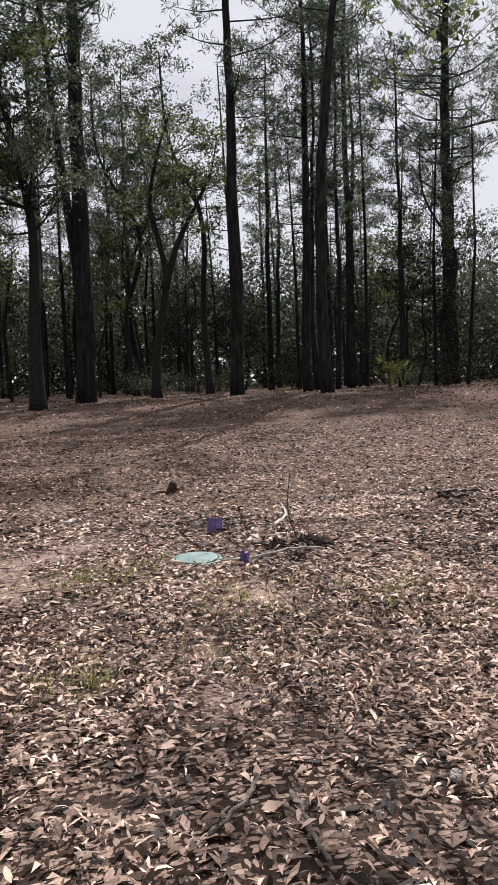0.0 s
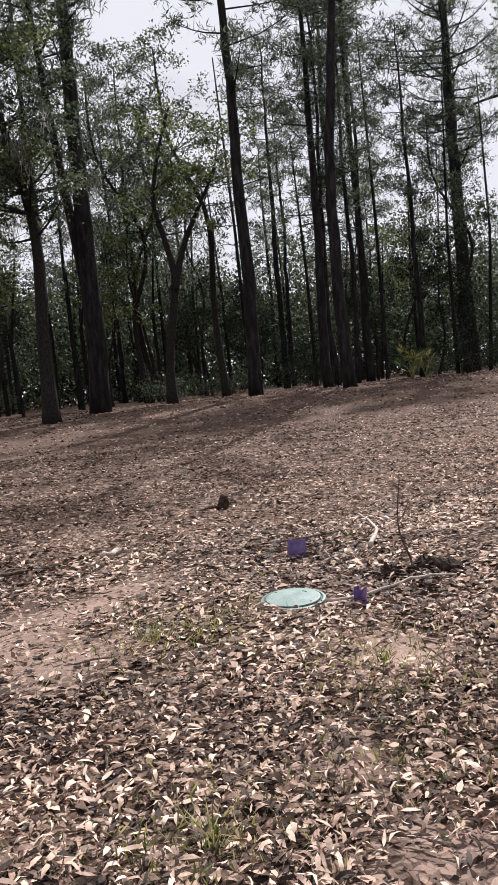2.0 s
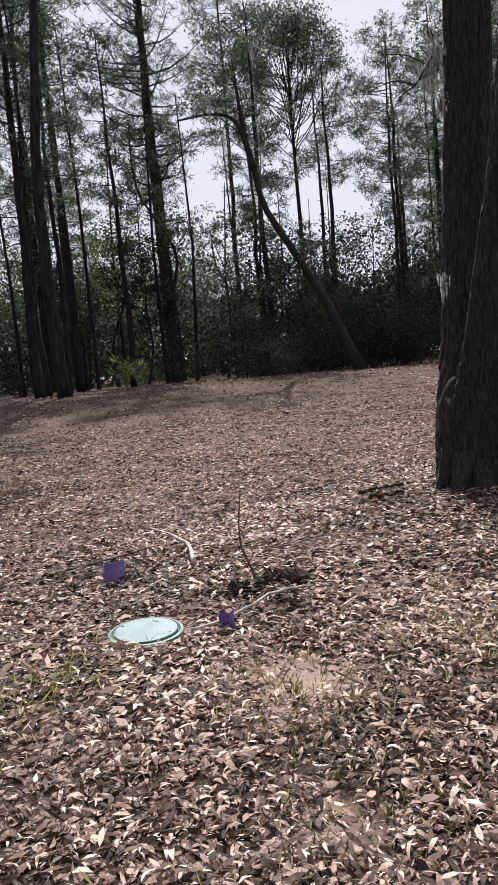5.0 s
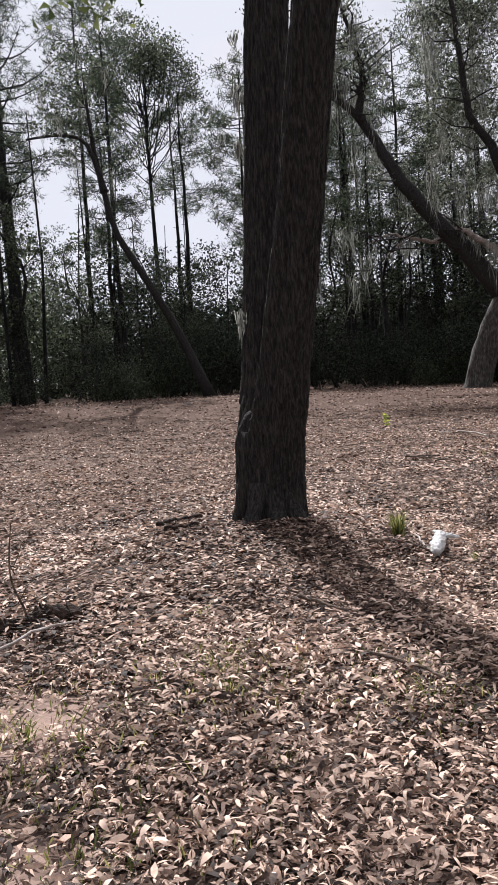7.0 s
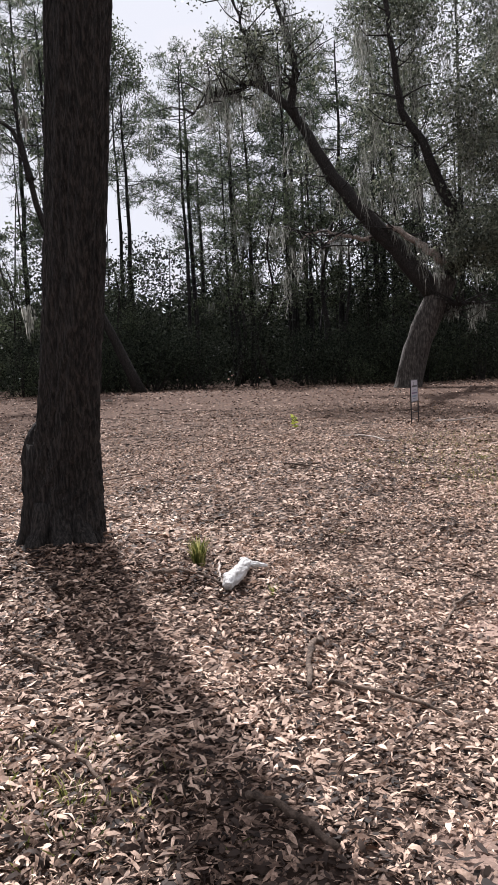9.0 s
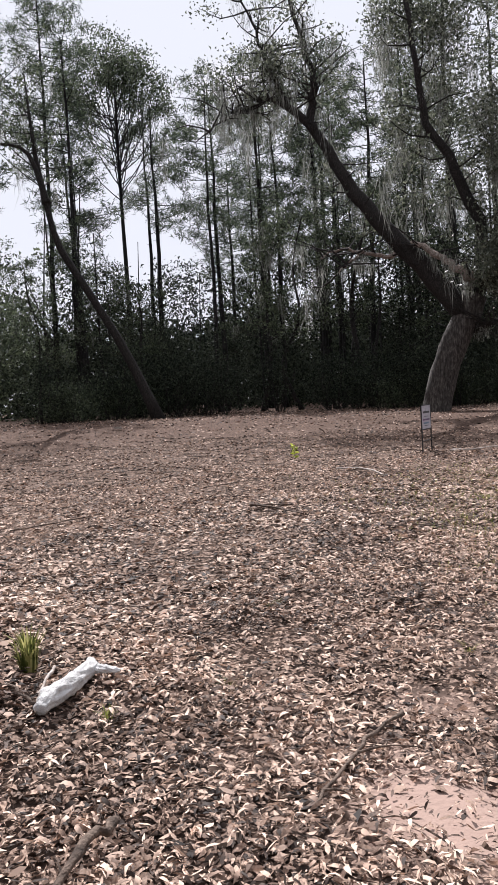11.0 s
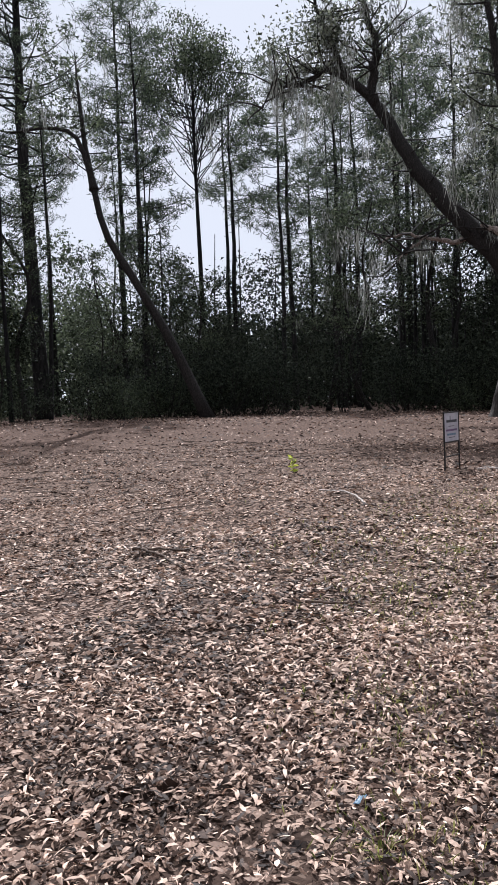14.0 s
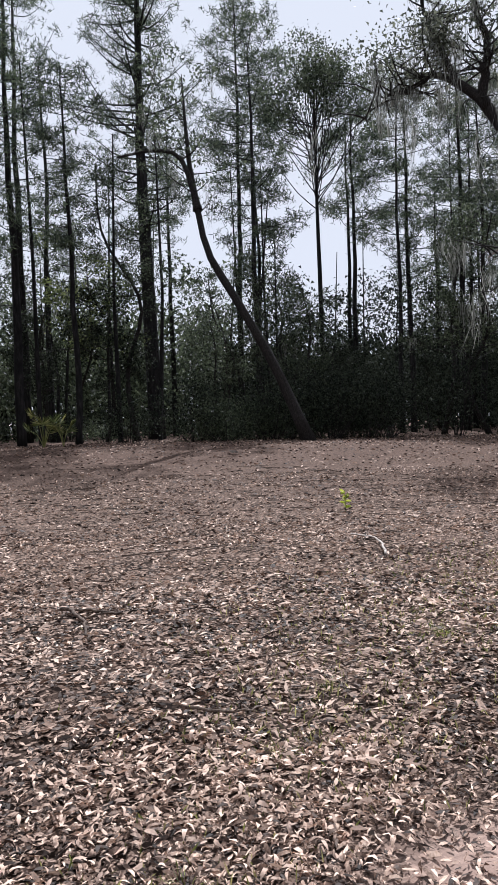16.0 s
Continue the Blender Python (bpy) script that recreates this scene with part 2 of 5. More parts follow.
INK = material("dark_ink", [(0.03, 0.03, 0.035), (0.05, 0.05, 0.055), (0.08, 0.08, 0.08)], 9.0, 0.6, 0.0)
RED_INK = material("purple_ink", [(0.10, 0.06, 0.12), (0.15, 0.09, 0.17), (0.2, 0.12, 0.2)], 9.0, 0.6, 0.0)
BLUE_FILM = material("blue_plastic_film", [(0.06, 0.12, 0.19), (0.11, 0.19, 0.27), (0.22, 0.30, 0.36)], 20.0, 0.4, 0.2, through_light=0.2)


# ---- building blocks ----
rng = np.random.default_rng(7)


def height(x, y):
    """Height of the ground."""
    d = np.hypot(x, y)
    s = np.clip((d - 22) / 18, 0, 1)
    s = s * s * (3 - 2 * s)
    w = np.exp(-((np.arctan2(x, y) - 0.5) / 0.35) ** 2)
    z = 0.06 + (0.58 + 0.22 * w) * s - 0.42 * np.exp(-((x - 8.5) / 5) ** 2 - ((y - 3.2) / 3.2) ** 2)
    z = z + 0.26 * np.exp(-((x - 4.6) ** 2 + (y - 7.4) ** 2) / 2.2) + 0.09 * np.exp(-((x - 1.8) ** 2 + (y - 6.9) ** 2) / 2.0)
    z = z - 0.2 * s * np.exp(-((np.arctan2(x, y) - 1.12) / 0.2) ** 2)
    near = np.clip(1.6 - d / 40, 0.15, 1)
    return z + near * (0.022 * np.sin(1.9 * x + 0.8 * y + 1.0) * np.sin(1.3 * y - 0.7 * x) + 0.012 * np.sin(4.3 * x - 2.1 * y) * np.sin(3.7 * y + 1.1 * x) + 0.011 * np.sin(8.7 * x + 3.1 * y + 2 * np.sin(1.3 * y)) * np.sin(9.4 * y - 2.6 * x))


class Soup:
    """Collects vertices and faces for one mesh."""

    def __init__(self):
        self.v, self.f, self.n = [], [], 0

    def add(self, verts, faces):
        verts = np.asarray(verts, dtype=float).reshape(-1, 3)
        self.v.append(verts)
        self.f.append((np.asarray(faces), self.n))
        self.n += len(verts)

    def tube(self, pts, radii, sides=7, rough=0.0, seed=0, caps=True):
        """A round bar along pts, smoothed, with uneven bark if rough."""
        pts = np.asarray(pts, dtype=float)
        k = len(pts)
        radii = np.broadcast_to(np.asarray(radii, dtype=float), (k,))
        tan = np.gradient(pts, axis=0)
        tan /= np.linalg.norm(tan, axis=1)[:, None] + 1e-9
        up = np.array([1.0, 0, 0]) if abs(tan[:, 2]).mean() > 0.6 else np.array([0, 0, 1.0])
        a = np.cross(tan, up)
        a /= np.linalg.norm(a, axis=1)[:, None] + 1e-9
        b = np.cross(tan, a)
        ang = np.arange(sides) * 2 * np.pi / sides
        r = radii[:, None] * np.ones((k, sides))
        if rough:
            g = np.random.default_rng(seed)
            ridge = g.normal(0, 1, (1, sides)) * 0.6 + g.normal(0, 1, (k, sides)) * 0.6
            r = r * (1 + rough * ridge)
        ring = pts[:, None] + r[..., None] * (np.cos(ang)[None, :, None] * a[:, None] + np.sin(ang)[None, :, None] * b[:, None])
        i = np.arange(k - 1)[:, None] * sides
        j = np.arange(sides)[None]
        jn = (j + 1) % sides
        quads = np.stack([i + j, i + jn, i + sides + jn, i + sides + j], -1).reshape(-1, 4)
        verts = ring.reshape(-1, 3)
        if caps:
            verts = np.vstack([verts, pts[0], pts[-1]])
            c0, c1 = k * sides, k * sides + 1
            jj = np.arange(sides)
            e = (k - 1) * sides
            t0 = np.stack([jj * 0 + c0, (jj + 1) % sides, jj, jj * 0 + c0], -1)
            t1 = np.stack([jj * 0 + c1, e + jj, e + (jj + 1) % sides, jj * 0 + c1], -1)
            self.add(verts, np.vstack([quads, t0, t1]))
        else:
            self.add(verts, quads)

    def blades(self, centre, length, width, direction, fold=0.25, spin=None):
        """Leaves: pointed, folded along the midrib. One entry of each array a leaf."""
        c = np.asarray(centre, dtype=float)
        n = len(c)
        d = direction / (np.linalg.norm(direction, axis=1)[:, None] + 1e-9)
        h = rng.normal(size=(n, 3)) if spin is None else spin
        s = np.cross(d, h)
        s /= np.linalg.norm(s, axis=1)[:, None] + 1e-9
        nn = np.cross(s, d)
        length = np.broadcast_to(length, (n,))[:, None]
        width = np.broadcast_to(width, (n,))[:, None]
        fold = np.broadcast_to(fold, (n,))[:, None]
        base, tip = c - d * length / 2, c + d * length / 2
        mid = c + d * length * 0.06
        left = mid + s * width / 2 + nn * width * fold
        right = mid - s * width / 2 + nn * width * fold
        v = np.stack([base, right, tip, left], 1).reshape(-1, 3)
        q = np.arange(n)[:, None] * 4 + np.array([0, 1, 2, 3])
        self.add(v, q)

    def spikes(self, centre, length, width, direction):
        """Small far leaves and needles, one face each."""
        c = np.asarray(centre, dtype=float)
        n = len(c)
        d = direction / (np.linalg.norm(direction, axis=1)[:, None] + 1e-9)
        side = np.cross(d, rng.normal(size=(n, 3)))
        side /= np.linalg.norm(side, axis=1)[:, None] + 1e-9
        L, W = (np.broadcast_to(q, (n,))[:, None] for q in (length, width))
        v = np.stack([c - d * L * 0.5 - side * W * 0.3, c - d * L * 0.1 + side * W * 0.7, c + d * L * 0.5], 1).reshape(-1, 3)
        self.add(v, np.arange(n)[:, None] * 3 + np.array([0, 1, 2, 0]))

    def curled(self, centre, length, width, direction, spin, cup, arch):
        """Fallen leaves: six corners, cupped across and arched along."""
        c = np.asarray(centre, dtype=float)
        n = len(c)
        d = direction / (np.linalg.norm(direction, axis=1)[:, None] + 1e-9)
        s = np.cross(d, spin)
        s /= np.linalg.norm(s, axis=1)[:, None] + 1e-9
        nn = np.cross(s, d)
        L, W, cup, arch = (np.broadcast_to(q, (n,))[:, None] for q in (length, width, cup, arch))
        skew = rng.normal(0, 0.12, (n, 1))
        row = lambda u, w: (c + d * L * u + nn * L * arch * (0.25 - u * u) * 2 + s * W * (w + skew * (0.25 - u * u) * 2) + nn * W * cup * abs(w) * 2)
        v = np.stack([row(-0.5, 0), row(-0.18, -0.46), row(0.2, -0.42), row(0.5, 0), row(0.2, 0.42), row(-0.18, 0.46)], 1).reshape(-1, 3)
        i = np.arange(n)[:, None] * 6
        self.add(v, np.vstack([i + np.array([0, 1, 5, 0]), i + np.array([1, 2, 4, 5]), i + np.array([2, 3, 4, 2])]))

    def mesh(self, name, mat, smooth=False):
        me = bpy.data.meshes.new(name)
        v = np.vstack(self.v)
        f = np.vstack([a + o for a, o in self.f])
        tri = f[:, 0] == f[:, 3]
        loops = np.concatenate([f[~tri].ravel(), f[tri][:, :3].ravel()]).astype(np.int32)
        nq, nt = int((~tri).sum()), int(tri.sum())
        total = np.concatenate([np.full(nq, 4), np.full(nt, 3)]).astype(np.int32)
        start = (np.cumsum(total) - total).astype(np.int32)
        me.vertices.add(len(v))
        me.vertices.foreach_set("co", v.astype(np.float32).ravel())
        me.loops.add(len(loops))
        me.loops.foreach_set("vertex_index", loops)
        me.polygons.add(nq + nt)
        me.polygons.foreach_set("loop_start", start)
        me.polygons.foreach_set("loop_total", total)
        me.polygons.foreach_set("use_smooth", np.full(nq + nt, smooth))
        me.update(calc_edges=True)
        me.materials.append(mat)
        return me


def part(name, soup, mat, parent=None, label="", smooth=False):
    """Links a Soup as one mesh object under a thing."""
    ob = new(name, soup.mesh(name, mat, smooth))
    if parent:
        ob.parent = parent
    return tagged(ob, label)


def thing(name, x, y, label, category, group="", turn=0.0, z=None):
    """An Empty at the thing's base, on the ground."""
    ob = new(name)
    ob.empty_display_size = 0.2
    ob.matrix_world = pose(x, y, float(height(x, y)) if z is None else z, 0, 0, turn)
    return tagged(ob, label, category, group)


def curve_through(pts, n):
    """A smooth row of n points through the given ones."""
    pts = np.asarray(pts, dtype=float)
    k = len(pts)
    out = []
    for u in np.linspace(0, k - 1, n):
        i = min(int(u), k - 2)
        t = u - i
        p0, p1, p2, p3 = pts[max(i - 1, 0)], pts[i], pts[i + 1], pts[min(i + 2, k - 1)]
        out.append(0.5 * (2 * p1 + (p2 - p0) * t + (2 * p0 - 5 * p1 + 4 * p2 - p3) * t * t + (3 * p1 - p0 - 3 * p2 + p3) * t ** 3))
    return np.array(out)


def leaf_cloud(soup, centres, spread, count, size, flat=0.7, narrow=0.5):
    """Leaf sprays round each centre."""
    centres = np.asarray(centres, dtype=float)
    c = np.repeat(centres, count, axis=0)
    off = rng.normal(size=(len(c), 3)) * np.repeat(np.broadcast_to(spread, (len(centres),)), count)[:, None] * np.array([1, 1, flat])
    d = rng.normal(size=(len(c), 3)) + np.array([0, 0, -0.3])
    s = size * rng.uniform(0.6, 1.35, len(c))
    soup.spikes(c + off, s * 1.1, s * narrow * 1.3, d)


def needle_cloud(soup, centres, spread, count, size, rays=5):
    """Needle tufts round each centre."""
    centres = np.asarray(centres, dtype=float)
    c = np.repeat(centres, count, axis=0)
    c = c + rng.normal(size=c.shape) * spread * np.array([1, 1, 0.55])
    c = np.repeat(c, rays, axis=0)
    d = rng.normal(size=c.shape) + np.array([0, 0, 0.25])
    d /= np.linalg.norm(d, axis=1)[:, None]
    s = size * rng.uniform(0.7, 1.2, len(c))
    soup.spikes(c + d * s[:, None] * 0.5, s, s * 0.15, d)


def moss_strands(soup, tops, count, length, spread):
    """Hanging grey strands under each top point."""
    tops = np.asarray(tops, dtype=float)
    for p in tops:
        ln = length * rng.uniform(0.35, 1.2)
        k = int(1.7 * count * rng.uniform(0.6, 1.4))
        o = rng.normal(size=(k, 2)) * spread
        l = ln * rng.uniform(0.15, 1.0, k) ** 1.3 * np.exp(-(o ** 2).sum(1) / (3 * spread ** 2))
        c = np.column_stack([p[0] + o[:, 0], p[1] + o[:, 1], p[2] - l / 2 - ln * 0.45 * rng.random(k) ** 2])
        d = np.column_stack([rng.normal(0, 0.2, k), rng.normal(0, 0.2, k), -np.ones(k)])
        soup.blades(c, l, 0.009 + 0.018 * rng.random(k), d, 0.1)


# ---- trees ----
def pine(tall, radius, crown_from, name="pine_tree", label="", lean=0.0, bend=0.0, fork=None, clusters=1.0, seed=1, reach=3.2, at=(0, 0), group="pines round the clearing"):
    """A tall pine: bare trunk, dead stubs, a loose crown of needle tufts on ascending limbs."""
    global rng
    keep, rng = rng, np.random.default_rng(seed)
    ob = thing(name, at[0], at[1], label, "tree", group)
    n = 22
    u = np.linspace(0, 1, n)
    lat = lean * tall * u + bend * np.sin(np.pi * u * 1.5) + np.cumsum(rng.normal(0, 0.045, n))
    dep = np.cumsum(rng.normal(0, 0.045, n))
    a = math.atan2(at[1] - 2, at[0] - 2) - math.pi / 2 if (at[0] or at[1]) else 0
    ax = np.array([math.cos(a), math.sin(a), 0])
    ay = np.array([-math.sin(a), math.cos(a), 0])
    line = lat[:, None] * ax + dep[:, None] * ay + np.column_stack([u * 0, u * 0, u * tall - 0.15 * (u == 0)])
    rad = radius * (1 - 0.82 * u ** 1.2) * (1 + 0.15 * np.exp(-u * tall / 0.5))
    trunk, crown = Soup(), Soup()
    limbs = Soup()
    trunk.tube(line, rad, 10, 0.05, seed)
    stems = [(line, rad)]
    if fork:
        h0, side, top = fork
        i0 = int(h0 / tall * (n - 1))
        f = curve_through([line[i0], line[i0] + ax * side * 0.35 + [0, 0, (top - h0) * 0.3], line[i0] + ax * side + [0, 0, top - h0]], 12)
        fr = np.linspace(rad[i0] * 0.7, 0.05, 12)
        trunk.tube(f, fr, 8, 0.05, seed + 1)
        stems.append((f, fr))
    for sl, sr in stems:
        zs = sl[:, 2]
        k = int(26 * clusters)
        for h in np.linspace(crown_from * tall, zs[-1] - 0.2, k):
            if h < zs[0]:
                continue
            p = np.array([np.interp(h, zs, sl[:, i]) for i in range(3)])
            w = (h - crown_from * tall) / (tall * (1 - crown_from) + 1e-6)
            ln = reach * (0.55 + 0.75 * math.sin(math.pi * min(1, 0.15 + 0.85 * w))) * rng.uniform(0.45, 1.15)
            th = rng.uniform(0, 2 * np.pi)
            d = np.array([math.cos(th), math.sin(th), 0])
            rise = rng.uniform(0.05, 0.7)
            q = curve_through([p, p + d * ln * 0.5 + [0, 0, ln * rise * 0.25], p + d * ln + [0, 0, ln * rise]], 6)
            limbs.tube(q[[0, 2, 3, 5]], np.linspace(0.055, 0.015, 4) * (radius / 0.35), 3, caps=False)
            tips = [q[-1], q[-2] + rng.normal(0, 0.35, 3), q[-3] + rng.normal(0, 0.4, 3) + [0, 0, 0.2]]
            for tip in tips[1:]:
                limbs.tube([q[-3], tip], [0.018, 0.008], 3, caps=False)
            if reach > 3.3:
                tips.append(q[2] + rng.normal(0, 0.3, 3))
            needle_cloud(crown, tips, 0.32, 14, 0.37)
    for i in range(9):
        h = rng.uniform(0.25, crown_from) * tall
        p = np.array([np.interp(h, line[:, 2], line[:, i2]) for i2 in range(3)])
        th = rng.uniform(0, 2 * np.pi)
        ln = rng.uniform(0.4, 1.8)
        d = np.array([math.cos(th), math.sin(th), rng.uniform(-0.2, 0.35)])
        limbs.tube([p, p + d * ln * 0.6, p + d * ln + [0, 0, rng.uniform(-0.3, 0.2)]], [0.03, 0.018, 0.006], 4, caps=False)
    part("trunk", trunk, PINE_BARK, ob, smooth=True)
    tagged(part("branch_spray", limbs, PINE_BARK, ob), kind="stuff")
    part("crown", crown, NEEDLES, ob)
    rng = keep
    return ob


def broadleaf(tall, radius, crown_from, spread, name="broadleaf_tree", label="", seed=1, leaf=None, stems=1, count=74, clumps=40, size=0.135, at=(0, 0), moss=0, bark=None, moss_long=1.6,
              group="understory trees", lines=None):
    """A crooked leafy tree: stems that split into limbs, leaf clumps with gaps, sometimes hanging moss."""
    global rng
    keep, rng = rng, np.random.default_rng(seed)
    ob = thing(name, at[0], at[1], label, "tree", group)
    crown, hang = Soup(), Soup()
    limbs = Soup()
    centres = []
    for s in range(stems):
        trunk = Soup()
        if lines:
            line = curve_through(lines[s], 18)
        else:
            th = rng.uniform(0, 2 * np.pi)
            out = np.array([math.cos(th), math.sin(th), 0]) * (0.12 * tall * rng.uniform(0.3, 1.3))
            k = [np.zeros(3)]
            for i in range(1, 5):
                k.append(out * i / 4 + rng.normal(0, 0.035 * tall, 3) * [1, 1, 0] + [0, 0, tall * 0.9 * i / 4])
            k[0][2] = -0.12
            line = curve_through(k, 18)
        r0 = radius * (1 if s == 0 else 0.75)
        rad = np.linspace(r0, r0 * (0.22 if s == 0 else 0.1), 18) * (1 + 0.4 * np.exp(-np.arange(18) / 1.2))
        trunk.tube(line, rad, 8, 0.06, seed + s)
        for i in range(clumps // stems):
            u = rng.uniform(crown_from, 1.0)
            j = int(u * 17)
            p = line[j]
            th = rng.uniform(0, 2 * np.pi)
            ln = spread * rng.uniform(0.25, 1.0) * (1.15 - 0.6 * abs(u - 0.65))
            d = np.array([math.cos(th), math.sin(th), rng.uniform(-0.05, 0.75)])
            q = curve_through([p, p + d * ln * 0.5 + rng.normal(0, 0.12, 3), p + d * ln * [1, 1, 1.15]], 4)
            limbs.tube(q, np.linspace(max(0.014, rad[j] * 0.32), 0.008, 4), 3, caps=False)
            centres += [q[-1], q[-2] + rng.normal(0, 0.25, 3)]
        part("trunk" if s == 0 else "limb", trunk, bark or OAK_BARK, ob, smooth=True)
    centres = np.array(centres)
    leaf_cloud(crown, centres, rng.uniform(0.16, 0.42, len(centres)), count, size)
    tagged(part("branch_spray", limbs, bark or OAK_BARK, ob), kind="stuff")
    part("crown", crown, leaf or OAK_LEAF, ob)
    if moss:
        pick = centres[rng.permutation(len(centres))[:moss]]
        moss_strands(hang, pick, 30 if moss_long < 2 else 90, moss_long, 0.09 * moss_long)
        tagged(part("moss", hang, MOSS, ob, "grey hanging moss"), kind="stuff")
    rng = keep
    return ob


def bush(tall, wide, seed, leaf=None, label="", at=(0, 0), size=0.115, count=64, clumps=46, group="bushes along the wood's edge"):
    """A dense shrub with thin stems."""
    global rng
    keep, rng = rng, np.random.default_rng(seed)
    ob = thing("bush", at[0], at[1], label, "bush", group)
    stems, crown = Soup(), Soup()
    centres = []
    for i in range(clumps):
        th, r = rng.uniform(0, 2 * np.pi), wide * math.sqrt(rng.random()) * 0.9
        h = tall * rng.uniform(0.12, 1.0) * (1 - 0.45 * (r / wide) ** 2)
        c = np.array([math.cos(th) * r, math.sin(th) * r, h])
        centres.append(c)
        if i % 3 == 0:
            stems.tube(curve_through([c * [0.25, 0.25, 0] + [0, 0, -0.05], c * [0.7, 0.7, 0.55], c], 4), np.linspace(0.024, 0.006, 4), 3, caps=False)
    leaf_cloud(crown, centres, rng.uniform(0.2, 0.42, len(centres)) * wide / 1.6, count, size, 0.8)
    tagged(part("wood", stems, OAK_BARK, ob), kind="stuff")
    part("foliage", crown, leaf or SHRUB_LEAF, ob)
    rng = keep
    return ob


def clear_of(x, y, kept, gap):
    return all((x - a) ** 2 + (y - b) ** 2 > gap * gap for a, b in kept)


# ---- ground ----
# bare sandy places, with few leaves: x, y, radius
BARE = [(-0.6, 7.6, 0.6), (-0.2, 6.8, 0.4), (0.1, 7.9, 0.3), (0.5, 8.3, 0.4), (1.23, 6.16, 0.3), (1.12, 5.77, 0.22), (1.5, 5.85, 0.2), (0.7, 5.2, 0.25), (0.75, 4.55, 0.3), (7.7, 4.45, 0.6), (8.2, 4.1, 0.5), (5.9, 4.1, 0.55), (9.9, 4.75, 0.3), (4.6, 3.6, 0.4), (10.8, 5.0, 0.5), (6.7, 4.65, 0.3), (5.45, 4.05, 0.4), (3.2, 3.4, 0.25)]


def bareness(x, y):
    v = 0 * x
    for bx, by, br in BARE:
        v = v + 0.62 * np.exp(-(((x - bx) ** 2 + (y - by) ** 2) / br ** 2) ** 1.3)
    return np.clip(v, 0, 1)


def cover(x, y):
    """How thickly the leaves lie, 0 to 1."""
    v = 0.68 + 0.26 * np.sin(1.1 * x + 0.6 * y) * np.sin(0.9 * y - 0.5 * x + 1) + 0.2 * np.sin(3.1 * x - 1.7 * y) * np.sin(2.7 * y + 0.8 * x) + 0.3 * np.sin(7.3 * x + 2.0 * y + 1.5 * np.sin(2.3 * y)) * np.sin(6.1 * y - 1.8 * x + 1.2 * np.sin(3.1 * x))
    for tx, ty, tr in ((1.0, 3.3, 0.85), (0.3, 3.2, 0.5), (8.3, 8.2, 0.6), (6.6, 6.0, 0.5), (2.9, 7.6, 0.4), (4.95, 6.2, 0.5), (4.7, 7.0, 0.6), (4.2, 7.7, 0.4), (9.6, 8.0, 0.5)):
        v = v - 0.62 * np.exp(-((x - tx) ** 2 + (y - ty) ** 2) / tr ** 2)
    return np.clip(v - 0.75 * bareness(x, y), 0.1, 1)


def build_ground():
    far = np.geomspace(0.6, 600, 24)
    xs = np.concatenate([-12 - far[::-1], np.arange(-12, -6.01, 0.6), np.arange(-5.9, 17, 0.14), np.arange(17.2, 46, 0.6), 46 + far])
    ys = np.concatenate([-8 - far[::-1], np.arange(-8, 1.1, 0.6), np.arange(1.2, 13, 0.14), np.arange(13.2, 46, 0.6), 46 + far])
    gx, gy = np.meshgrid(xs, ys)
    v = np.column_stack([gx.ravel(), gy.ravel(), height(gx, gy).ravel()])
    w = len(xs)
    i, j = np.meshgrid(np.arange(w - 1), np.arange(len(ys) - 1))
    a = (j * w + i).ravel()
    s = Soup()
    s.add(v, np.stack([a, a + 1, a + w + 1, a + w], -1))
    ob = part("ground", s, SOIL, smooth=True)
    layer = ob.data.attributes.new("bare", "FLOAT", "POINT")
    layer.data.foreach_set("value", bareness(v[:, 0], v[:, 1]).astype(np.float32))
    # Straw thickens with distance; its dark tone also carries the wood's shade.
    layer = ob.data.attributes.new("straw", "FLOAT", "POINT")
    layer.data.foreach_set("value", np.clip((np.hypot(v[:, 0] - 4, v[:, 1] - 3) - 14) / 16, 0, 1).astype(np.float32))
    tagged(ob, "brown sandy forest soil under fallen leaves", "ground", kind="structure")


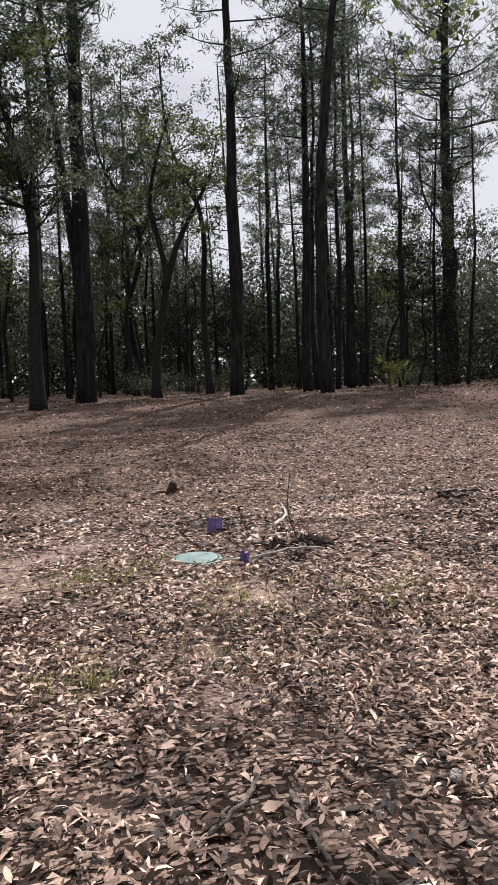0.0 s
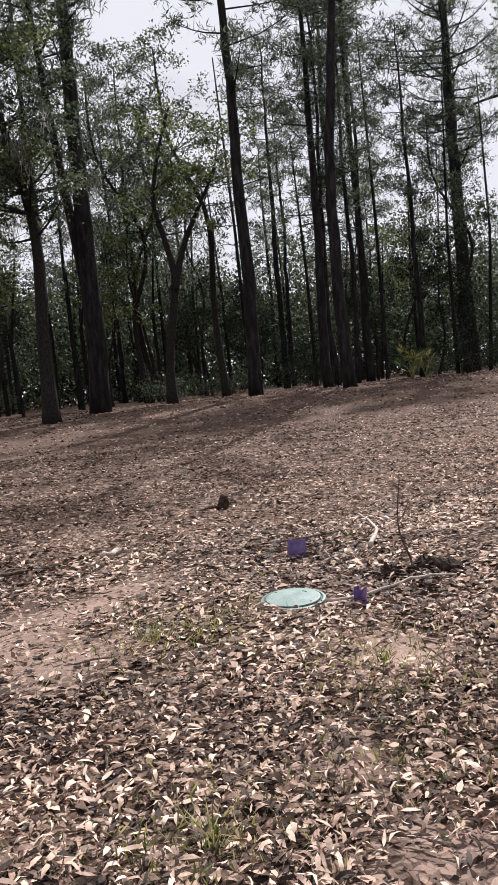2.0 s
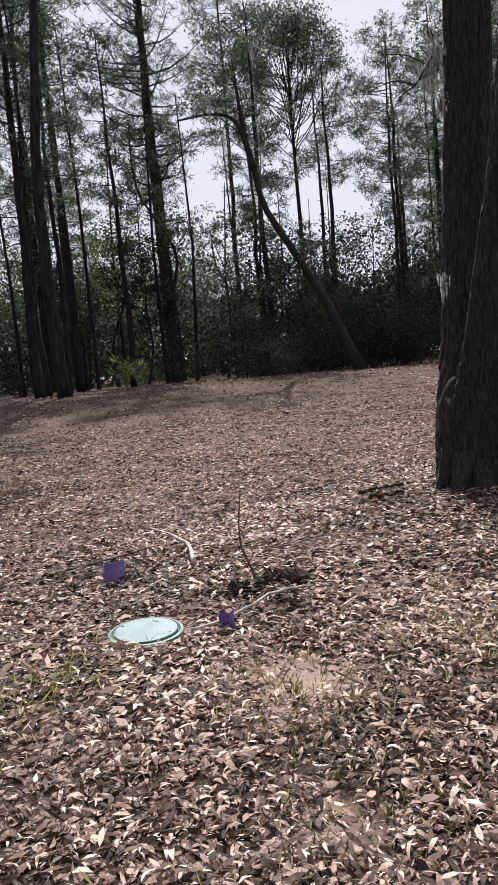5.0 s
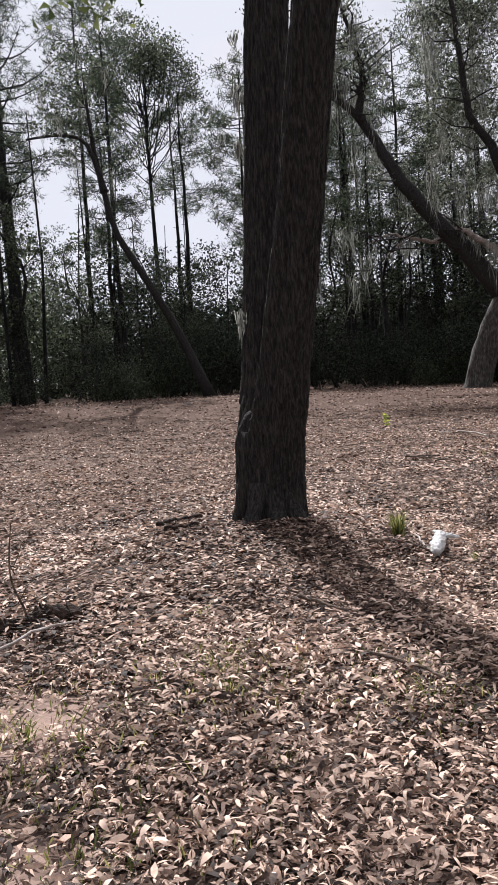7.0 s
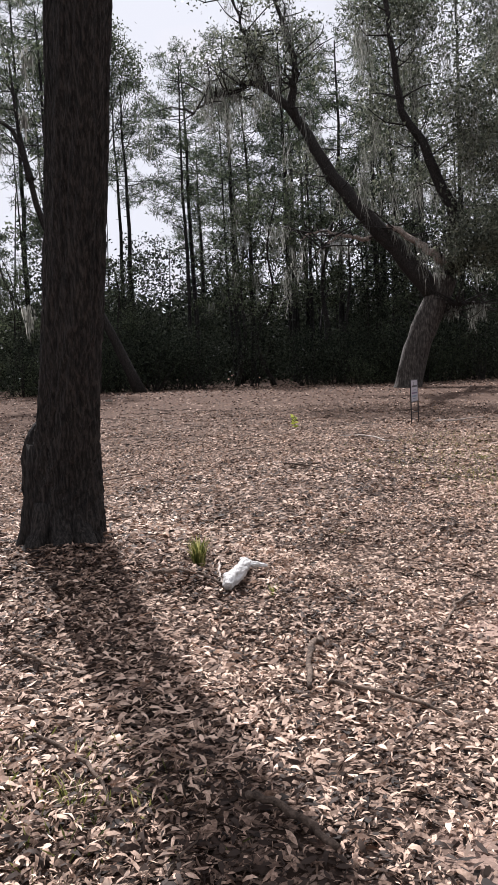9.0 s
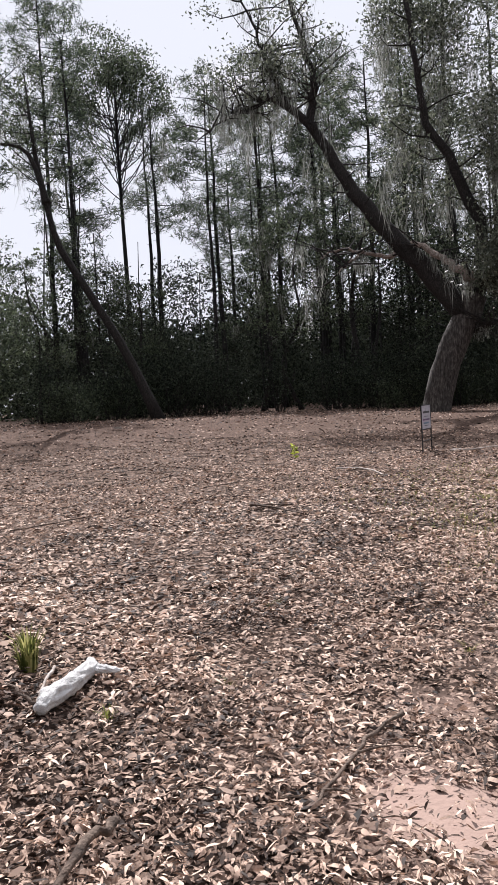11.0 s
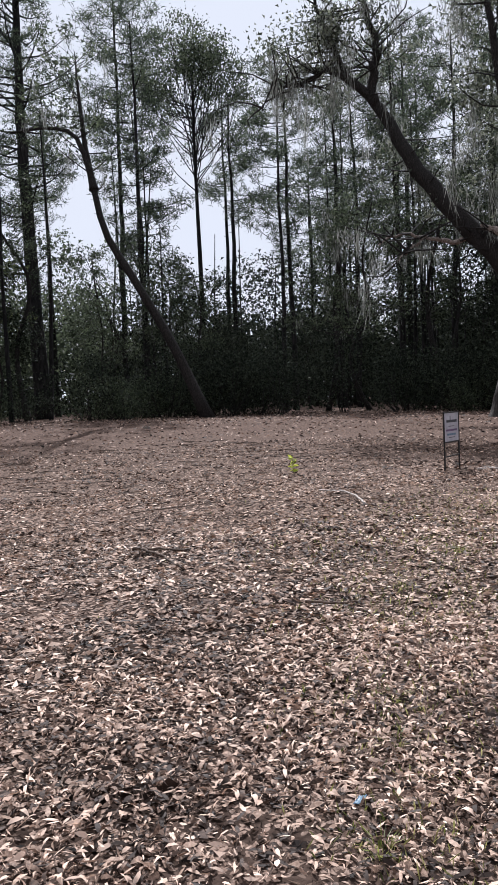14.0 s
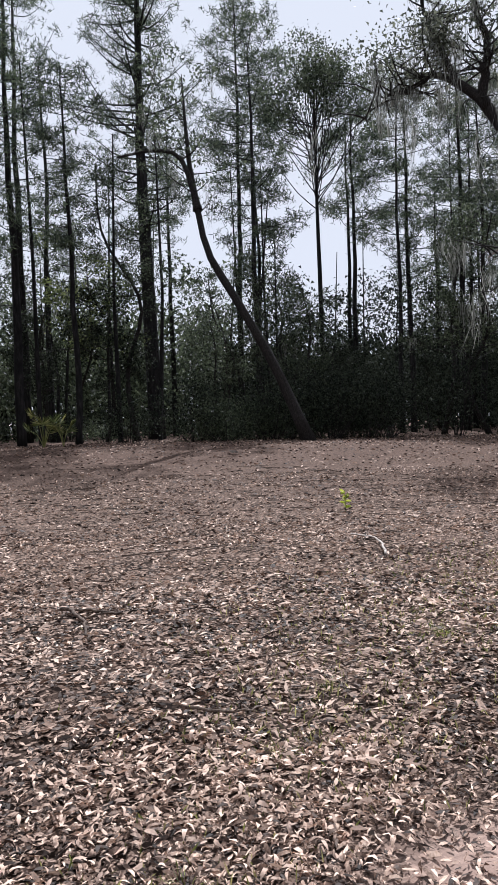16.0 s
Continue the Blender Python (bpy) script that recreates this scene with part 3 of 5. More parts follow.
def build_litter():
    global rng
    s, under = Soup(), Soup()

    def straw(n, x0, x1, y0, y1, keep_to):
        """Fine bits: straw and crumbled leaf."""
        x, y = rng.uniform(x0, x1, n), rng.uniform(y0, y1, n)
        d = np.min([np.hypot(x - a, y - b) for a, b in ((-0.5, 2.5), (2, 2.6), (4.5, 2.8), (7, 2.9), (9, 3))], axis=0)
        ok = (d < keep_to) & (rng.random(n) < 0.35 + 0.65 * np.exp(-d / 4)) & (np.hypot(x - 1.2, y - 6.97) > 0.25) & (rng.random(n) < 1.1 - bareness(x, y))
        x, y, d = x[ok], y[ok], d[ok]
        k = len(x)
        th = rng.uniform(0, 2 * np.pi, k)
        dr = np.column_stack([np.cos(th), np.sin(th), rng.normal(0, 0.15, k)])
        ln = rng.lognormal(-3.7, 0.5, k)
        wd = np.where(rng.random(k) < 0.5, 0.004, ln * 0.5)
        s.spikes(np.column_stack([x, y, height(x, y) + 0.004 + 0.02 * rng.random(k)]), ln, wd, dr)

    def strew(n, x0, x1, y0, y1, size, keep_from, keep_to, lift, fine=True, into=None):
        x, y = rng.uniform(x0, x1, n), rng.uniform(y0, y1, n)
        d = np.min([np.hypot(x - a, y - b) for a, b in ((-0.5, 2.5), (2, 2.6), (4.5, 2.8), (7, 2.9), (9, 3))], axis=0)
        ok = (d >= keep_from) & (d < keep_to) & (rng.random(n) < cover(x, y)) & (np.hypot(x - 1.2, y - 6.97) > 0.25)
        x, y = x[ok], y[ok]
        k = len(x)
        th = rng.uniform(0, 2 * np.pi, k)
        dr = np.column_stack([np.cos(th), np.sin(th), rng.normal(0, 0.2, k)])
        tip = 0.75 if keep_to < 12 else 1.3
        spin = np.column_stack([rng.normal(0, tip, k), rng.normal(0, tip, k), np.ones(k)])
        ln = size * np.clip(rng.lognormal(0, 0.5, k), 0.35, 1.75)
        z = height(x, y) + lift * rng.random(k) + np.abs(dr[:, 2]) * ln * 0.4
        c = np.column_stack([x, y, z])
        if fine:
            s.curled(c, ln, ln * rng.uniform(0.16, 0.36, k), dr, spin, rng.normal(0.18, 0.36, k), rng.normal(0.1, 0.26, k))
        else:
            (into or s).blades(c, ln, ln * rng.uniform(0.22, 0.42, k), dr, rng.uniform(-0.3, 0.6, k), spin)

    strew(310000, -4, 13, 2, 7.5, 0.041, 0, 3.8, 0.045)
    strew(225000, -6, 16, 2, 10.5, 0.05, 3.8, 7, 0.045, False)
    strew(235000, -8, 20, 2, 16, 0.05, 7, 12, 0.045, False)
    strew(130000, -9, 26, 2, 28, 0.06, 12, 21, 0.045, False)
    strew(35000, -9, 26, 2, 28, 0.07, 12, 21, 0.04, False, under)
    strew(45000, -12, 44, 2, 46, 0.08, 21, 48, 0.03, False)
    strew(35000, -12, 44, 2, 46, 0.095, 21, 48, 0.03, False, under)
    straw(200000, -6, 17, 2, 11, 7.5)
    n = 90000
    x, y = rng.uniform(-6, 16, n), rng.uniform(2, 10.5, n)
    d = np.min([np.hypot(x - a, y - b) for a, b in ((-0.5, 2.5), (2, 2.6), (4.5, 2.8), (7, 2.9), (9, 3))], axis=0)
    ok = (d < 7.2) & (rng.random(n) < 0.25 + cover(x, y)) & (rng.random(n) < 1 - bareness(x, y)) & (np.hypot(x - 1.2, y - 6.97) > 0.25)
    x, y = x[ok], y[ok]
    k = len(x)
    th = rng.uniform(0, 2 * np.pi, k)
    ln = 0.056 * np.clip(rng.lognormal(0, 0.4, k), 0.4, 1.9)
    under.blades(np.column_stack([x, y, height(x, y) + 0.006 + 0.008 * rng.random(k)]), ln, ln * rng.uniform(0.25, 0.5, k), np.column_stack([np.cos(th), np.sin(th), rng.normal(0, 0.1, k)]),
                 rng.uniform(-0.1, 0.3, k), np.column_stack([rng.normal(0, 0.35, k), rng.normal(0, 0.35, k), np.ones(k)]))
    for hx, hy, hr, k in ((4.95, 6.2, 0.3, 900), (4.65, 6.95, 0.4, 1300), (4.15, 7.75, 0.3, 700), (2.1, 7.0, 0.25, 500)):
        q = rng.normal(0, hr * 0.7, (k, 2))
        x, y, th = hx + q[:, 0], hy + q[:, 1], rng.uniform(0, 2 * np.pi, k)
        lie = np.column_stack([np.cos(th), np.sin(th), rng.normal(0, 0.3, k)])
        under.blades(np.column_stack([x, y, height(x, y) + 0.012 + 0.06 * rng.random(k) * np.exp(-(q ** 2).sum(1) / hr ** 2)]), rng.uniform(0.03, 0.085, k), rng.uniform(0.008, 0.024, k), lie, rng.uniform(-0.3, 0.6, k), np.column_stack([rng.normal(0, 0.8, k), rng.normal(0, 0.8, k), np.ones(k)]))
    keep, rng = rng, np.random.default_rng(5)
    strew(75000, -6, 14, -4, 2, 0.06, 0, 7, 0.03, False)
    rng = keep
    tagged(part("old_leaf_litter", under, OLD_LITTER, smooth=True), "dark brown older leaves beneath the pale ones", "fallen leaves", kind="stuff")
    tagged(part("leaf_litter", s, LITTER, smooth=True), "pale tan fallen leaves strewn over the soil", "fallen leaves", kind="stuff")


build_ground()
build_litter()

# ---- the trees that stand out ----
PINES_BEYOND = [(52.5, 41.5, 27, 23), (58.0, 40.0, 26, 24), (54.5, 33.0, 25, 25), (54.0, 41.0, 24, 26), (53.0, 36.5, 26, 27)]
PINE_LABEL = "tall pine with dark bare trunk and high loose crown"
pine(29, 0.45, 0.5, label="large dark pine whose trunk forks half way up", fork=(4.5, -2.2, 27), at=(4.8, 38.6), seed=11, reach=3.6)
pine(28, 0.34, 0.5, label=PINE_LABEL, at=(12.3, 38.9), seed=12, reach=3.4)
pine(24, 0.26, 0.36, label="dense-crowned pine with thick dark trunk", at=(16.4, 39.5), seed=13, reach=2.6, clusters=1.4)
pine(22, 0.16, 0.45, label="slender pine close beside a thicker one", at=(17.7, 41.1), seed=14, reach=2.2)
pine(28, 0.29, 0.6, label="gently curving pine with bare dark trunk", at=(15.7, 35.4), seed=15, bend=-0.45, lean=0.035)
pine(22, 0.16, 0.4, label="slender pine with sparse crown", at=(19.6, 42.4), seed=16, reach=2.0)
pine(34, 0.56, 0.38, label="broad dark pine with dense crown", at=(32.8, 51.0), seed=17, reach=4.2, clusters=3.2)
pine(33, 0.24, 0.55, label="slim straight pine with light crown", at=(41.8, 54.0), seed=18, reach=3.4, clusters=2.2)
pine(20, 0.18, 0.5, label="slender pine with sparse crown", at=(24.5, 43.8), seed=20, reach=2.2)
pine(33, 0.34, 0.45, label=PINE_LABEL, at=(26.5, 58.5), seed=21, reach=3.0)
pine(26, 0.24, 0.45, label=PINE_LABEL, at=(27.6, 56.0), seed=22, reach=2.4)


def fan_tree(at, tall=24.0, seed=5):
    """A tall tree whose limbs fan upward into a rounded crown."""
    global rng
    keep, rng = rng, np.random.default_rng(seed)
    ob = thing("crown_tree", at[0], at[1], "tall tree with limbs fanning into a rounded crown", "tree", "trees round the clearing")
    trunk, crown = Soup(), Soup()
    limbs = trunk
    split = tall * 0.6
    trunk.tube(curve_through([(0, 0, -0.15), (0.05, 0, 0.3), (0.15, 0.1, split * 0.5), (0, 0, split), (0.1, 0, tall * 0.85)], 18), np.linspace(0.34, 0.07, 18), 9, 0.05, seed)
    tips = []
    for i in range(60):
        th, r = rng.uniform(0, 2 * np.pi), 5.0 * math.sqrt(rng.random())
        top = tall - 0.22 * r * r * rng.uniform(0.7, 1.4) - rng.uniform(0, 3.2)
        p0 = np.array([0.05, 0, split * rng.uniform(0.92, 1.4)])
        if p0[2] > top - 3:
            p0[2] = top - 3
        p2 = np.array([math.cos(th) * r, math.sin(th) * r, top])
        q = curve_through([p0, p0 * 0.5 + p2 * 0.5 + [math.cos(th) * r * rng.uniform(0, 0.2), math.sin(th) * r * rng.uniform(0, 0.2), rng.uniform(-0.9, 0.3)], p2], 8)
        limbs.tube(q + rng.normal(0, 0.06, q.shape) * (np.arange(8) > 0)[:, None], np.linspace(0.055, 0.012, 8), 5, caps=False)
        tips += [q[-1], q[-2] + rng.normal(0, 0.45, 3), q[-1] + rng.normal(0, 0.6, 3), q[-3] + rng.normal(0, 0.6, 3)]
    leaf_cloud(crown, tips, 0.5, 80, 0.2)
    part("trunk", trunk, PINE_BARK, ob, smooth=True)
    part("crown", crown, OAK_LEAF, ob)
    rng = keep


fan_tree((50.5, 55.0), 33.0)


for px, py, tall, seed in PINES_BEYOND:
    pine(tall, 0.24, 0.42, label="dense dark pine beyond the clearing's edge", at=(px, py), seed=seed, reach=3.2, clusters=1.7)


def side_line(dirx, diry, pts):
    """(to the right, up) pairs, seen along the given way, as points in space; some depth for a natural line."""
    d = Vector((dirx, diry, 0)).normalized()
    return [(d.y * a + d.x * dep, -d.x * a + d.y * dep, h) for a, h, dep in pts]


def leaning_oak():
    """The great leaning oak at the edge of the clearing, hung with moss."""
    global rng
    keep, rng = rng, np.random.default_rng(31)
    ob = thing("live_oak", 34.2, 18.1, "great leaning oak with long limbs hung with grey moss", "tree")
    D = (0.90, 0.435)
    trunk, crown, hang, twigs = Soup(), Soup(), Soup(), Soup()
    trunk.tube(curve_through(side_line(*D, [(-0.25, -0.3, 0), (-0.1, 0.3, 0), (0.22, 1.6, 0), (0.78, 3.0, 0), (1.25, 3.9, 0.1), (1.6, 4.8, 0.2)]), 16), np.linspace(0.6, 0.56, 16) * (1 + 0.3 * np.exp(-np.arange(16) / 1.6)), 14, 0.06, 3)
    part("trunk", trunk, PALE_BARK, ob, "pale ridged lower trunk", smooth=True)
    limb_lines = [
        ([(1.35, 3.7, 0.1), (0.32, 5.2, 0), (-0.55, 6.3, 0), (-1.45, 7.4, 0), (-2.4, 8.6, 0), (-3.15, 9.6, 0), (-3.7, 10.55, 0), (-4.2, 11.55, 0), (-4.8, 12.5, 0), (-5.75, 13.45, 0), (-6.55, 14.0, 0), (-7.3, 14.2, 0), (-7.9, 14.7, 0)], 0.5, 0.06),
        ([(-4.7, 12.3, 0), (-4.87, 13.4, 0), (-4.6, 14.4, 0), (-4.85, 15.6, 0), (-5.2, 16.8, 0), (-5.7, 19.5, 0.3)], 0.2, 0.06),
        ([(1.3, 4.4, 0.3), (1.95, 6.3, 0.6), (1.8, 8.3, 0.5), (1.45, 9.1, 0.4), (1.1, 10.0, 0.3), (0.65, 10.9, 0.3), (0.2, 11.8, 0.2), (-0.15, 12.7, 0.2), (-0.3, 13.8, 0.1), (-0.32, 15.0, 0), (-0.6, 16.6, 0), (-0.9, 19.0, 0)], 0.3, 0.09),
        ([(1.5, 3.4, 0), (1.9, 3.4, -0.2), (2.5, 3.55, -0.4), (3.2, 3.5, -0.5)], 0.13, 0.05),
        ([(-1.2, 6.9, 0), (-2.1, 6.75, -0.2), (-3.0, 6.95, -0.4), (-4.0, 7.15, -0.6), (-4.65, 6.8, -0.7)], 0.11, 0.03),
        ([(-3.0, 6.9, -0.4), (-3.4, 6.6, -0.5), (-3.95, 6.15, -0.6)], 0.06, 0.02),
        ([(1.6, 4.8, 0.3), (3.5, 6.6, 0.8), (5.2, 9.6, 1.2), (7.0, 12.5, 1.4)], 0.26, 0.05),
        ([(-5.8, 13.5, 0), (-6.3, 14.9, 0), (-6.7, 15.9, 0), (-7.1, 17.0, 0), (-8.0, 19.0, 0)], 0.14, 0.03),
        ([(-6.6, 14.1, 0), (-7.4, 13.6, -0.3), (-8.3, 13.5, -0.4), (-9.2, 12.8, -0.6)], 0.07, 0.02),
        ([(-0.8, 7.2, -0.4), (0.0, 6.62, -0.7), (0.95, 5.9, -0.8), (1.55, 5.35, -0.6)], 0.1, 0.2),
    ]
    for k, (pts, r0, r1) in enumerate(limb_lines):
        s = Soup()
        line = curve_through(side_line(*D, pts), 20)
        line[1:-1] += rng.normal(0, 0.05, (18, 3))
        s.tube(line, np.linspace(r0, r1, 20), 9, 0.07, 40 + k)
        pale = k in (4, 5, 9)
        part("limb", s, GREY_WOOD if pale else OAK_BARK, ob, "bleached dead limb" if pale else "", smooth=True)
        for i in range(3, 20, 3 if pale else 1):
            for rep in range(2):
                p = line[i]
                th = rng.uniform(0, 2 * np.pi)
                ln = rng.uniform(0.6, 2.4)
                e = p + np.array([math.cos(th) * ln, math.sin(th) * ln, rng.uniform(-0.3, 1.2)])
                q = curve_through([p, (p + e) / 2 + rng.normal(0, 0.2, 3), e], 5)
                twigs.tube(q, np.linspace(0.045, 0.01, 5), 4, caps=False)
                leafy = 0.0 if pale or k == 3 else 1.0 if k == 6 else 0.3
                if rng.random() < leafy:
                    leaf_cloud(crown, [e, q[3]], 0.42, 55, 0.15)
                if rng.random() < (0.0 if k == 3 else 0.2 if k == 4 else 0.42) and (k > 0 or i > 6):
                    moss_strands(hang, [e], 40, 2.6, 0.2)
            if rng.random() < 0.4:
                moss_strands(hang, [line[i]], 34, 1.5, 0.14)
    extra = []
    for i in range(150):
        a, h = rng.uniform(2.2, 8.5), rng.uniform(4.9, 11.5)
        extra.append(side_line(*D, [(a, h, rng.uniform(-1.8, 1.5))])[0])
    for i in range(60):
        extra.append(side_line(*D, [(rng.uniform(1.9, 4.6), rng.uniform(5.3, 6.9), rng.uniform(-1.7, -0.6))])[0])
    leaf_cloud(crown, extra, 0.45, 95, 0.13)
    extra = extra[:150]
    for i in range(235):
        a, h = rng.uniform(-1.8, 9.5), rng.uniform(9.5, 21)
        extra.append(side_line(*D, [(a, h, rng.uniform(-2, 3) if a > 2.4 else rng.uniform(1.2, 3.5))])[0])
    leaf_cloud(crown, extra[150:], 0.55, 130, 0.16)
    moss_strands(hang, extra[150:330], 40, 2.6, 0.22)
    tagged(part("twig_spray", twigs, OAK_BARK, ob), kind="stuff")
    part("crown", crown, SUNLIT_OAK_LEAF, ob, "small grey-green leaves in a sunlit tone")
    tagged(part("moss", hang, MOSS, ob, "long grey hanging moss"), kind="stuff")
    rng = keep


leaning_oak()


def twin_trunk_tree():
    """The near tree: one ridged foot, two stems close together, crown far overhead."""
    global rng
    keep, rng = rng, np.random.default_rng(51)
    X, Y = 4.86, 7.38
    ob = thing("twin_trunk_tree", X, Y, "dark rough-barked tree whose trunk divides into two stems", "tree")
    D = (0.767, 0.64)

    def stem(pts, radii, seed, sides=104, n=230):
        s = Soup()
        line = curve_through(side_line(*D, pts), n)
        rad = np.interp(np.linspace(0, 1, n), np.linspace(0, 1, len(radii)), radii)
        g = np.random.default_rng(seed)
        s.tube(line, rad, sides)
        v = s.v[0]
        ring = v[:n * sides].reshape(n, sides, 3)
        ph = g.uniform(0, 6, 4)
        ang = np.arange(sides) * 2 * np.pi / sides
        h = np.linspace(0, 1, n)[:, None] * pts[-1][1]
        lobes = 0.06 * np.sin(3 * ang + ph[0] + 0.35 * h) + 0.05 * np.sin(5 * ang + ph[1] - 0.5 * h)
        lobes = lobes * (1 + 0.9 * np.exp(-h / 0.35))
        warp = 0.22 * np.sin(1.7 * h + ph[2]) + 0.12 * np.sin(5.1 * h + ph[3] + 2 * ang) + 0.05 * np.sin(13 * h + 3 * ang)
        strip = np.sin(13 * (ang + warp)) + 0.7 * np.sin(21 * (ang - 0.6 * warp) + ph[1])
        cross = np.sin(26 * h + 5 * np.sin(4 * ang + ph[0]) + 3 * np.sin(9 * ang))
        ridges = 0.05 * np.clip(strip, -1.1, 0.8) - 0.022 * (cross > 0.86) + 0.012 * g.normal(size=(n, sides))
        ring += (ring - line[:, None]) * (lobes + ridges)[..., None]
        return s

    main = stem([(0.03, -0.25, 0), (0.03, 0.0, 0), (0.055, 0.5, 0), (0.165, 1.2, -0.15), (0.36, 2.5, -0.42), (0.55, 4.0, -0.75), (0.9, 6.0, -1.1), (1.6, 9.5, -1.4), (2.0, 13, -1.4)],
                [0.30, 0.27, 0.25, 0.215, 0.187, 0.175, 0.17, 0.15, 0.06], 7)
    second = stem([(-0.03, -0.2, 0.36), (-0.01, 0.5, 0.38), (0.04, 1.3, 0.44), (0.12, 2.5, 0.54), (0.22, 4.0, 0.62), (0.25, 6.0, 0.75), (-0.4, 9.5, 1.2), (-0.8, 12.5, 1.6)],
                  [0.31, 0.275, 0.215, 0.195, 0.20, 0.195, 0.14, 0.05], 9)
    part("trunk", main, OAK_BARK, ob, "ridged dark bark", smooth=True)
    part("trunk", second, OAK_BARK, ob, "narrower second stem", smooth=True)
    for k, (a, b, dep) in enumerate([(-0.25, 0.35, -0.02), (0.19, 0.12, -0.02), (0.03, 0.12, -0.26), (-0.16, 0.14, -0.2), (0.18, 0.13, -0.2)]):
        s = Soup()
        p = side_line(*D, [(a * 0.5, b * 2.2, dep * 0.5), (a * 0.85, b * 0.8, dep * 0.85), (a * 1.25, 0.0, dep * 1.3), (a * 1.7, -0.14, dep * 1.8)])
        s.tube(curve_through(p, 9), np.linspace(0.12, 0.05, 9), 9, 0.1, 60 + k)
        part("root", s, OAK_BARK, ob, smooth=True)
    s = Soup()
    s.tube(curve_through(side_line(*D, [(-0.17, 0.25, 0.0), (-0.215, 0.5, 0.0), (-0.20, 0.75, 0.02), (-0.12, 0.95, 0.04)]), 12), [0.06, 0.08, 0.085, 0.08, 0.075, 0.07, 0.075, 0.075, 0.07, 0.06, 0.05, 0.03], 14, 0.22, 71)
    part("burl", s, OAK_BARK, ob, "swollen bark burl low on the trunk", smooth=True)
    limbs, crown, hang = Soup(), Soup(), Soup()
    ends = []
    for i in range(40):
        base = side_line(*D, [(rng.uniform(-0.5, 1.6), rng.uniform(7.5, 12), 0.5)])[0]
        th, r = rng.uniform(0, 2 * np.pi), rng.uniform(1, 4)
        e = np.array(base) + [math.cos(th) * r, math.sin(th) * r, rng.uniform(0.3, 3)]
        limbs.tube(curve_through([base, (np.array(base) + e) / 2 + [0, 0, -0.2], e], 6), np.linspace(0.09, 0.015, 6), 5, caps=False)
        ends.append(e)
    leaf_cloud(crown, ends, 0.5, 90, 0.13)
    moss_strands(hang, side_line(*D, [(-0.17, 1.85, 0.1), (-0.06, 4.2, 0.1), (-0.07, 3.8, 0.2), (-0.09, 3.3, 0.1)]), 26, 0.45, 0.03)
    low = []
    for tx, ty, tz in [(4.1, 8.3, 5.3), (4.6, 8.6, 5.2), (3.6, 8.2, 5.5), (4.9, 9.0, 5.6), (4.3, 7.8, 5.6), (3.1, 7.2, 4.55)]:
        e = np.array([tx - X, ty - Y, tz - float(height(X, Y))])
        limbs.tube(curve_through([(0.3, 0.2, 7.4), e * 0.7 + [0, 0, 2.2], e + [0, 0, 0.2]], 7), np.linspace(0.04, 0.006, 7), 4, caps=False)
        low += [e + rng.normal(0, 0.22, 3) for q in range(3 if tz > 4.8 else 0)]
    leaf_cloud(crown, low, 0.22, 26, 0.09)
    leaf_cloud(crown, [(3.12 - X, 7.1 - Y, 4.0 - 0.3)], 0.1, 12, 0.07)
    tagged(part("upper_wood", limbs, OAK_BARK, ob), kind="stuff")
    part("crown", crown, LIGHT_LEAF, ob)
    tagged(part("moss", hang, MOSS, ob, "small tufts of grey moss"), kind="stuff")
    rng = keep


twin_trunk_tree()

BENT_WAY = (0.624, 0.782)
broadleaf(17, 0.24, 0.55, 2.6, "bent_tree", "leaning tree with sharply bent upper limbs", 61, OAK_LEAF, 2, 26, 30, at=(30.4, 31.4), moss=14, size=0.17,
          lines=[side_line(*BENT_WAY, [(0.1, -0.1, 0), (-1.4, 3.5, 0), (-2.95, 6.4, 0), (-4.2, 8.7, 0), (-4.7, 11.1, 0), (-5.3, 13.0, 0), (-6.5, 13.4, 0), (-8.2, 13.2, 0)]),
                 side_line(*BENT_WAY, [(-4.6, 10.6, 0), (-4.9, 12.5, 0.2), (-5.1, 15.0, 0.4), (-5.2, 17.0, 0.6)])], group="trees round the clearing")
FORK_WAY = (0.21, 0.98)
broadleaf(14, 0.25, 0.5, 2.6, "forked_oak", "slim oak forking into two crooked stems", 62, LIGHT_LEAF, 2, 46, 50, at=(8.9, 41.9), size=0.17,
          lines=[side_line(*FORK_WAY, [(0, -0.1, 0), (0.1, 2.5, 0), (0.7, 6.0, 0), (0.4, 8.0, 0), (0.0, 10.0, 0), (0.5, 12.5, 0), (1.2, 14.5, 0)]),
                 side_line(*FORK_WAY, [(0.6, 5.6, 0), (1.3, 7.8, 0), (2.2, 9.6, 0.3), (3.2, 11.6, 0.4), (3.6, 13.5, 0.4)])], group="trees round the clearing")
broadleaf(16, 0.3, 0.45, 3.8, "oak_tree", "dark oak with leafy crown and hanging moss", 63, OAK_LEAF, 1, 70, 80, at=(2.3, 34.9), moss=16, group="trees round the clearing", size=0.17,
          lines=[side_line(0.07, 1.0, [(0, -0.1, 0), (0.0, 3, 0), (0.15, 7, 0), (-0.3, 10, 0.2), (-0.9, 13, 0.4), (-1.0, 16, 0.4)])])
broadleaf(15, 0.2, 0.4, 4.6, "oak_tree", "slender oak at the wood's edge with hanging moss", 64, LIGHT_LEAF, 1, 70, 80, at=(-1.5, 32.2), moss=55, moss_long=3.0, group="trees round the clearing", size=0.17,
          lines=[side_line(-0.05, 1.0, [(0.1, -0.1, 0), (-0.1, 3, 0), (-0.6, 6, 0), (-0.2, 9, 0.2), (0.6, 12, 0.4), (1.4, 15, 0.4)])])
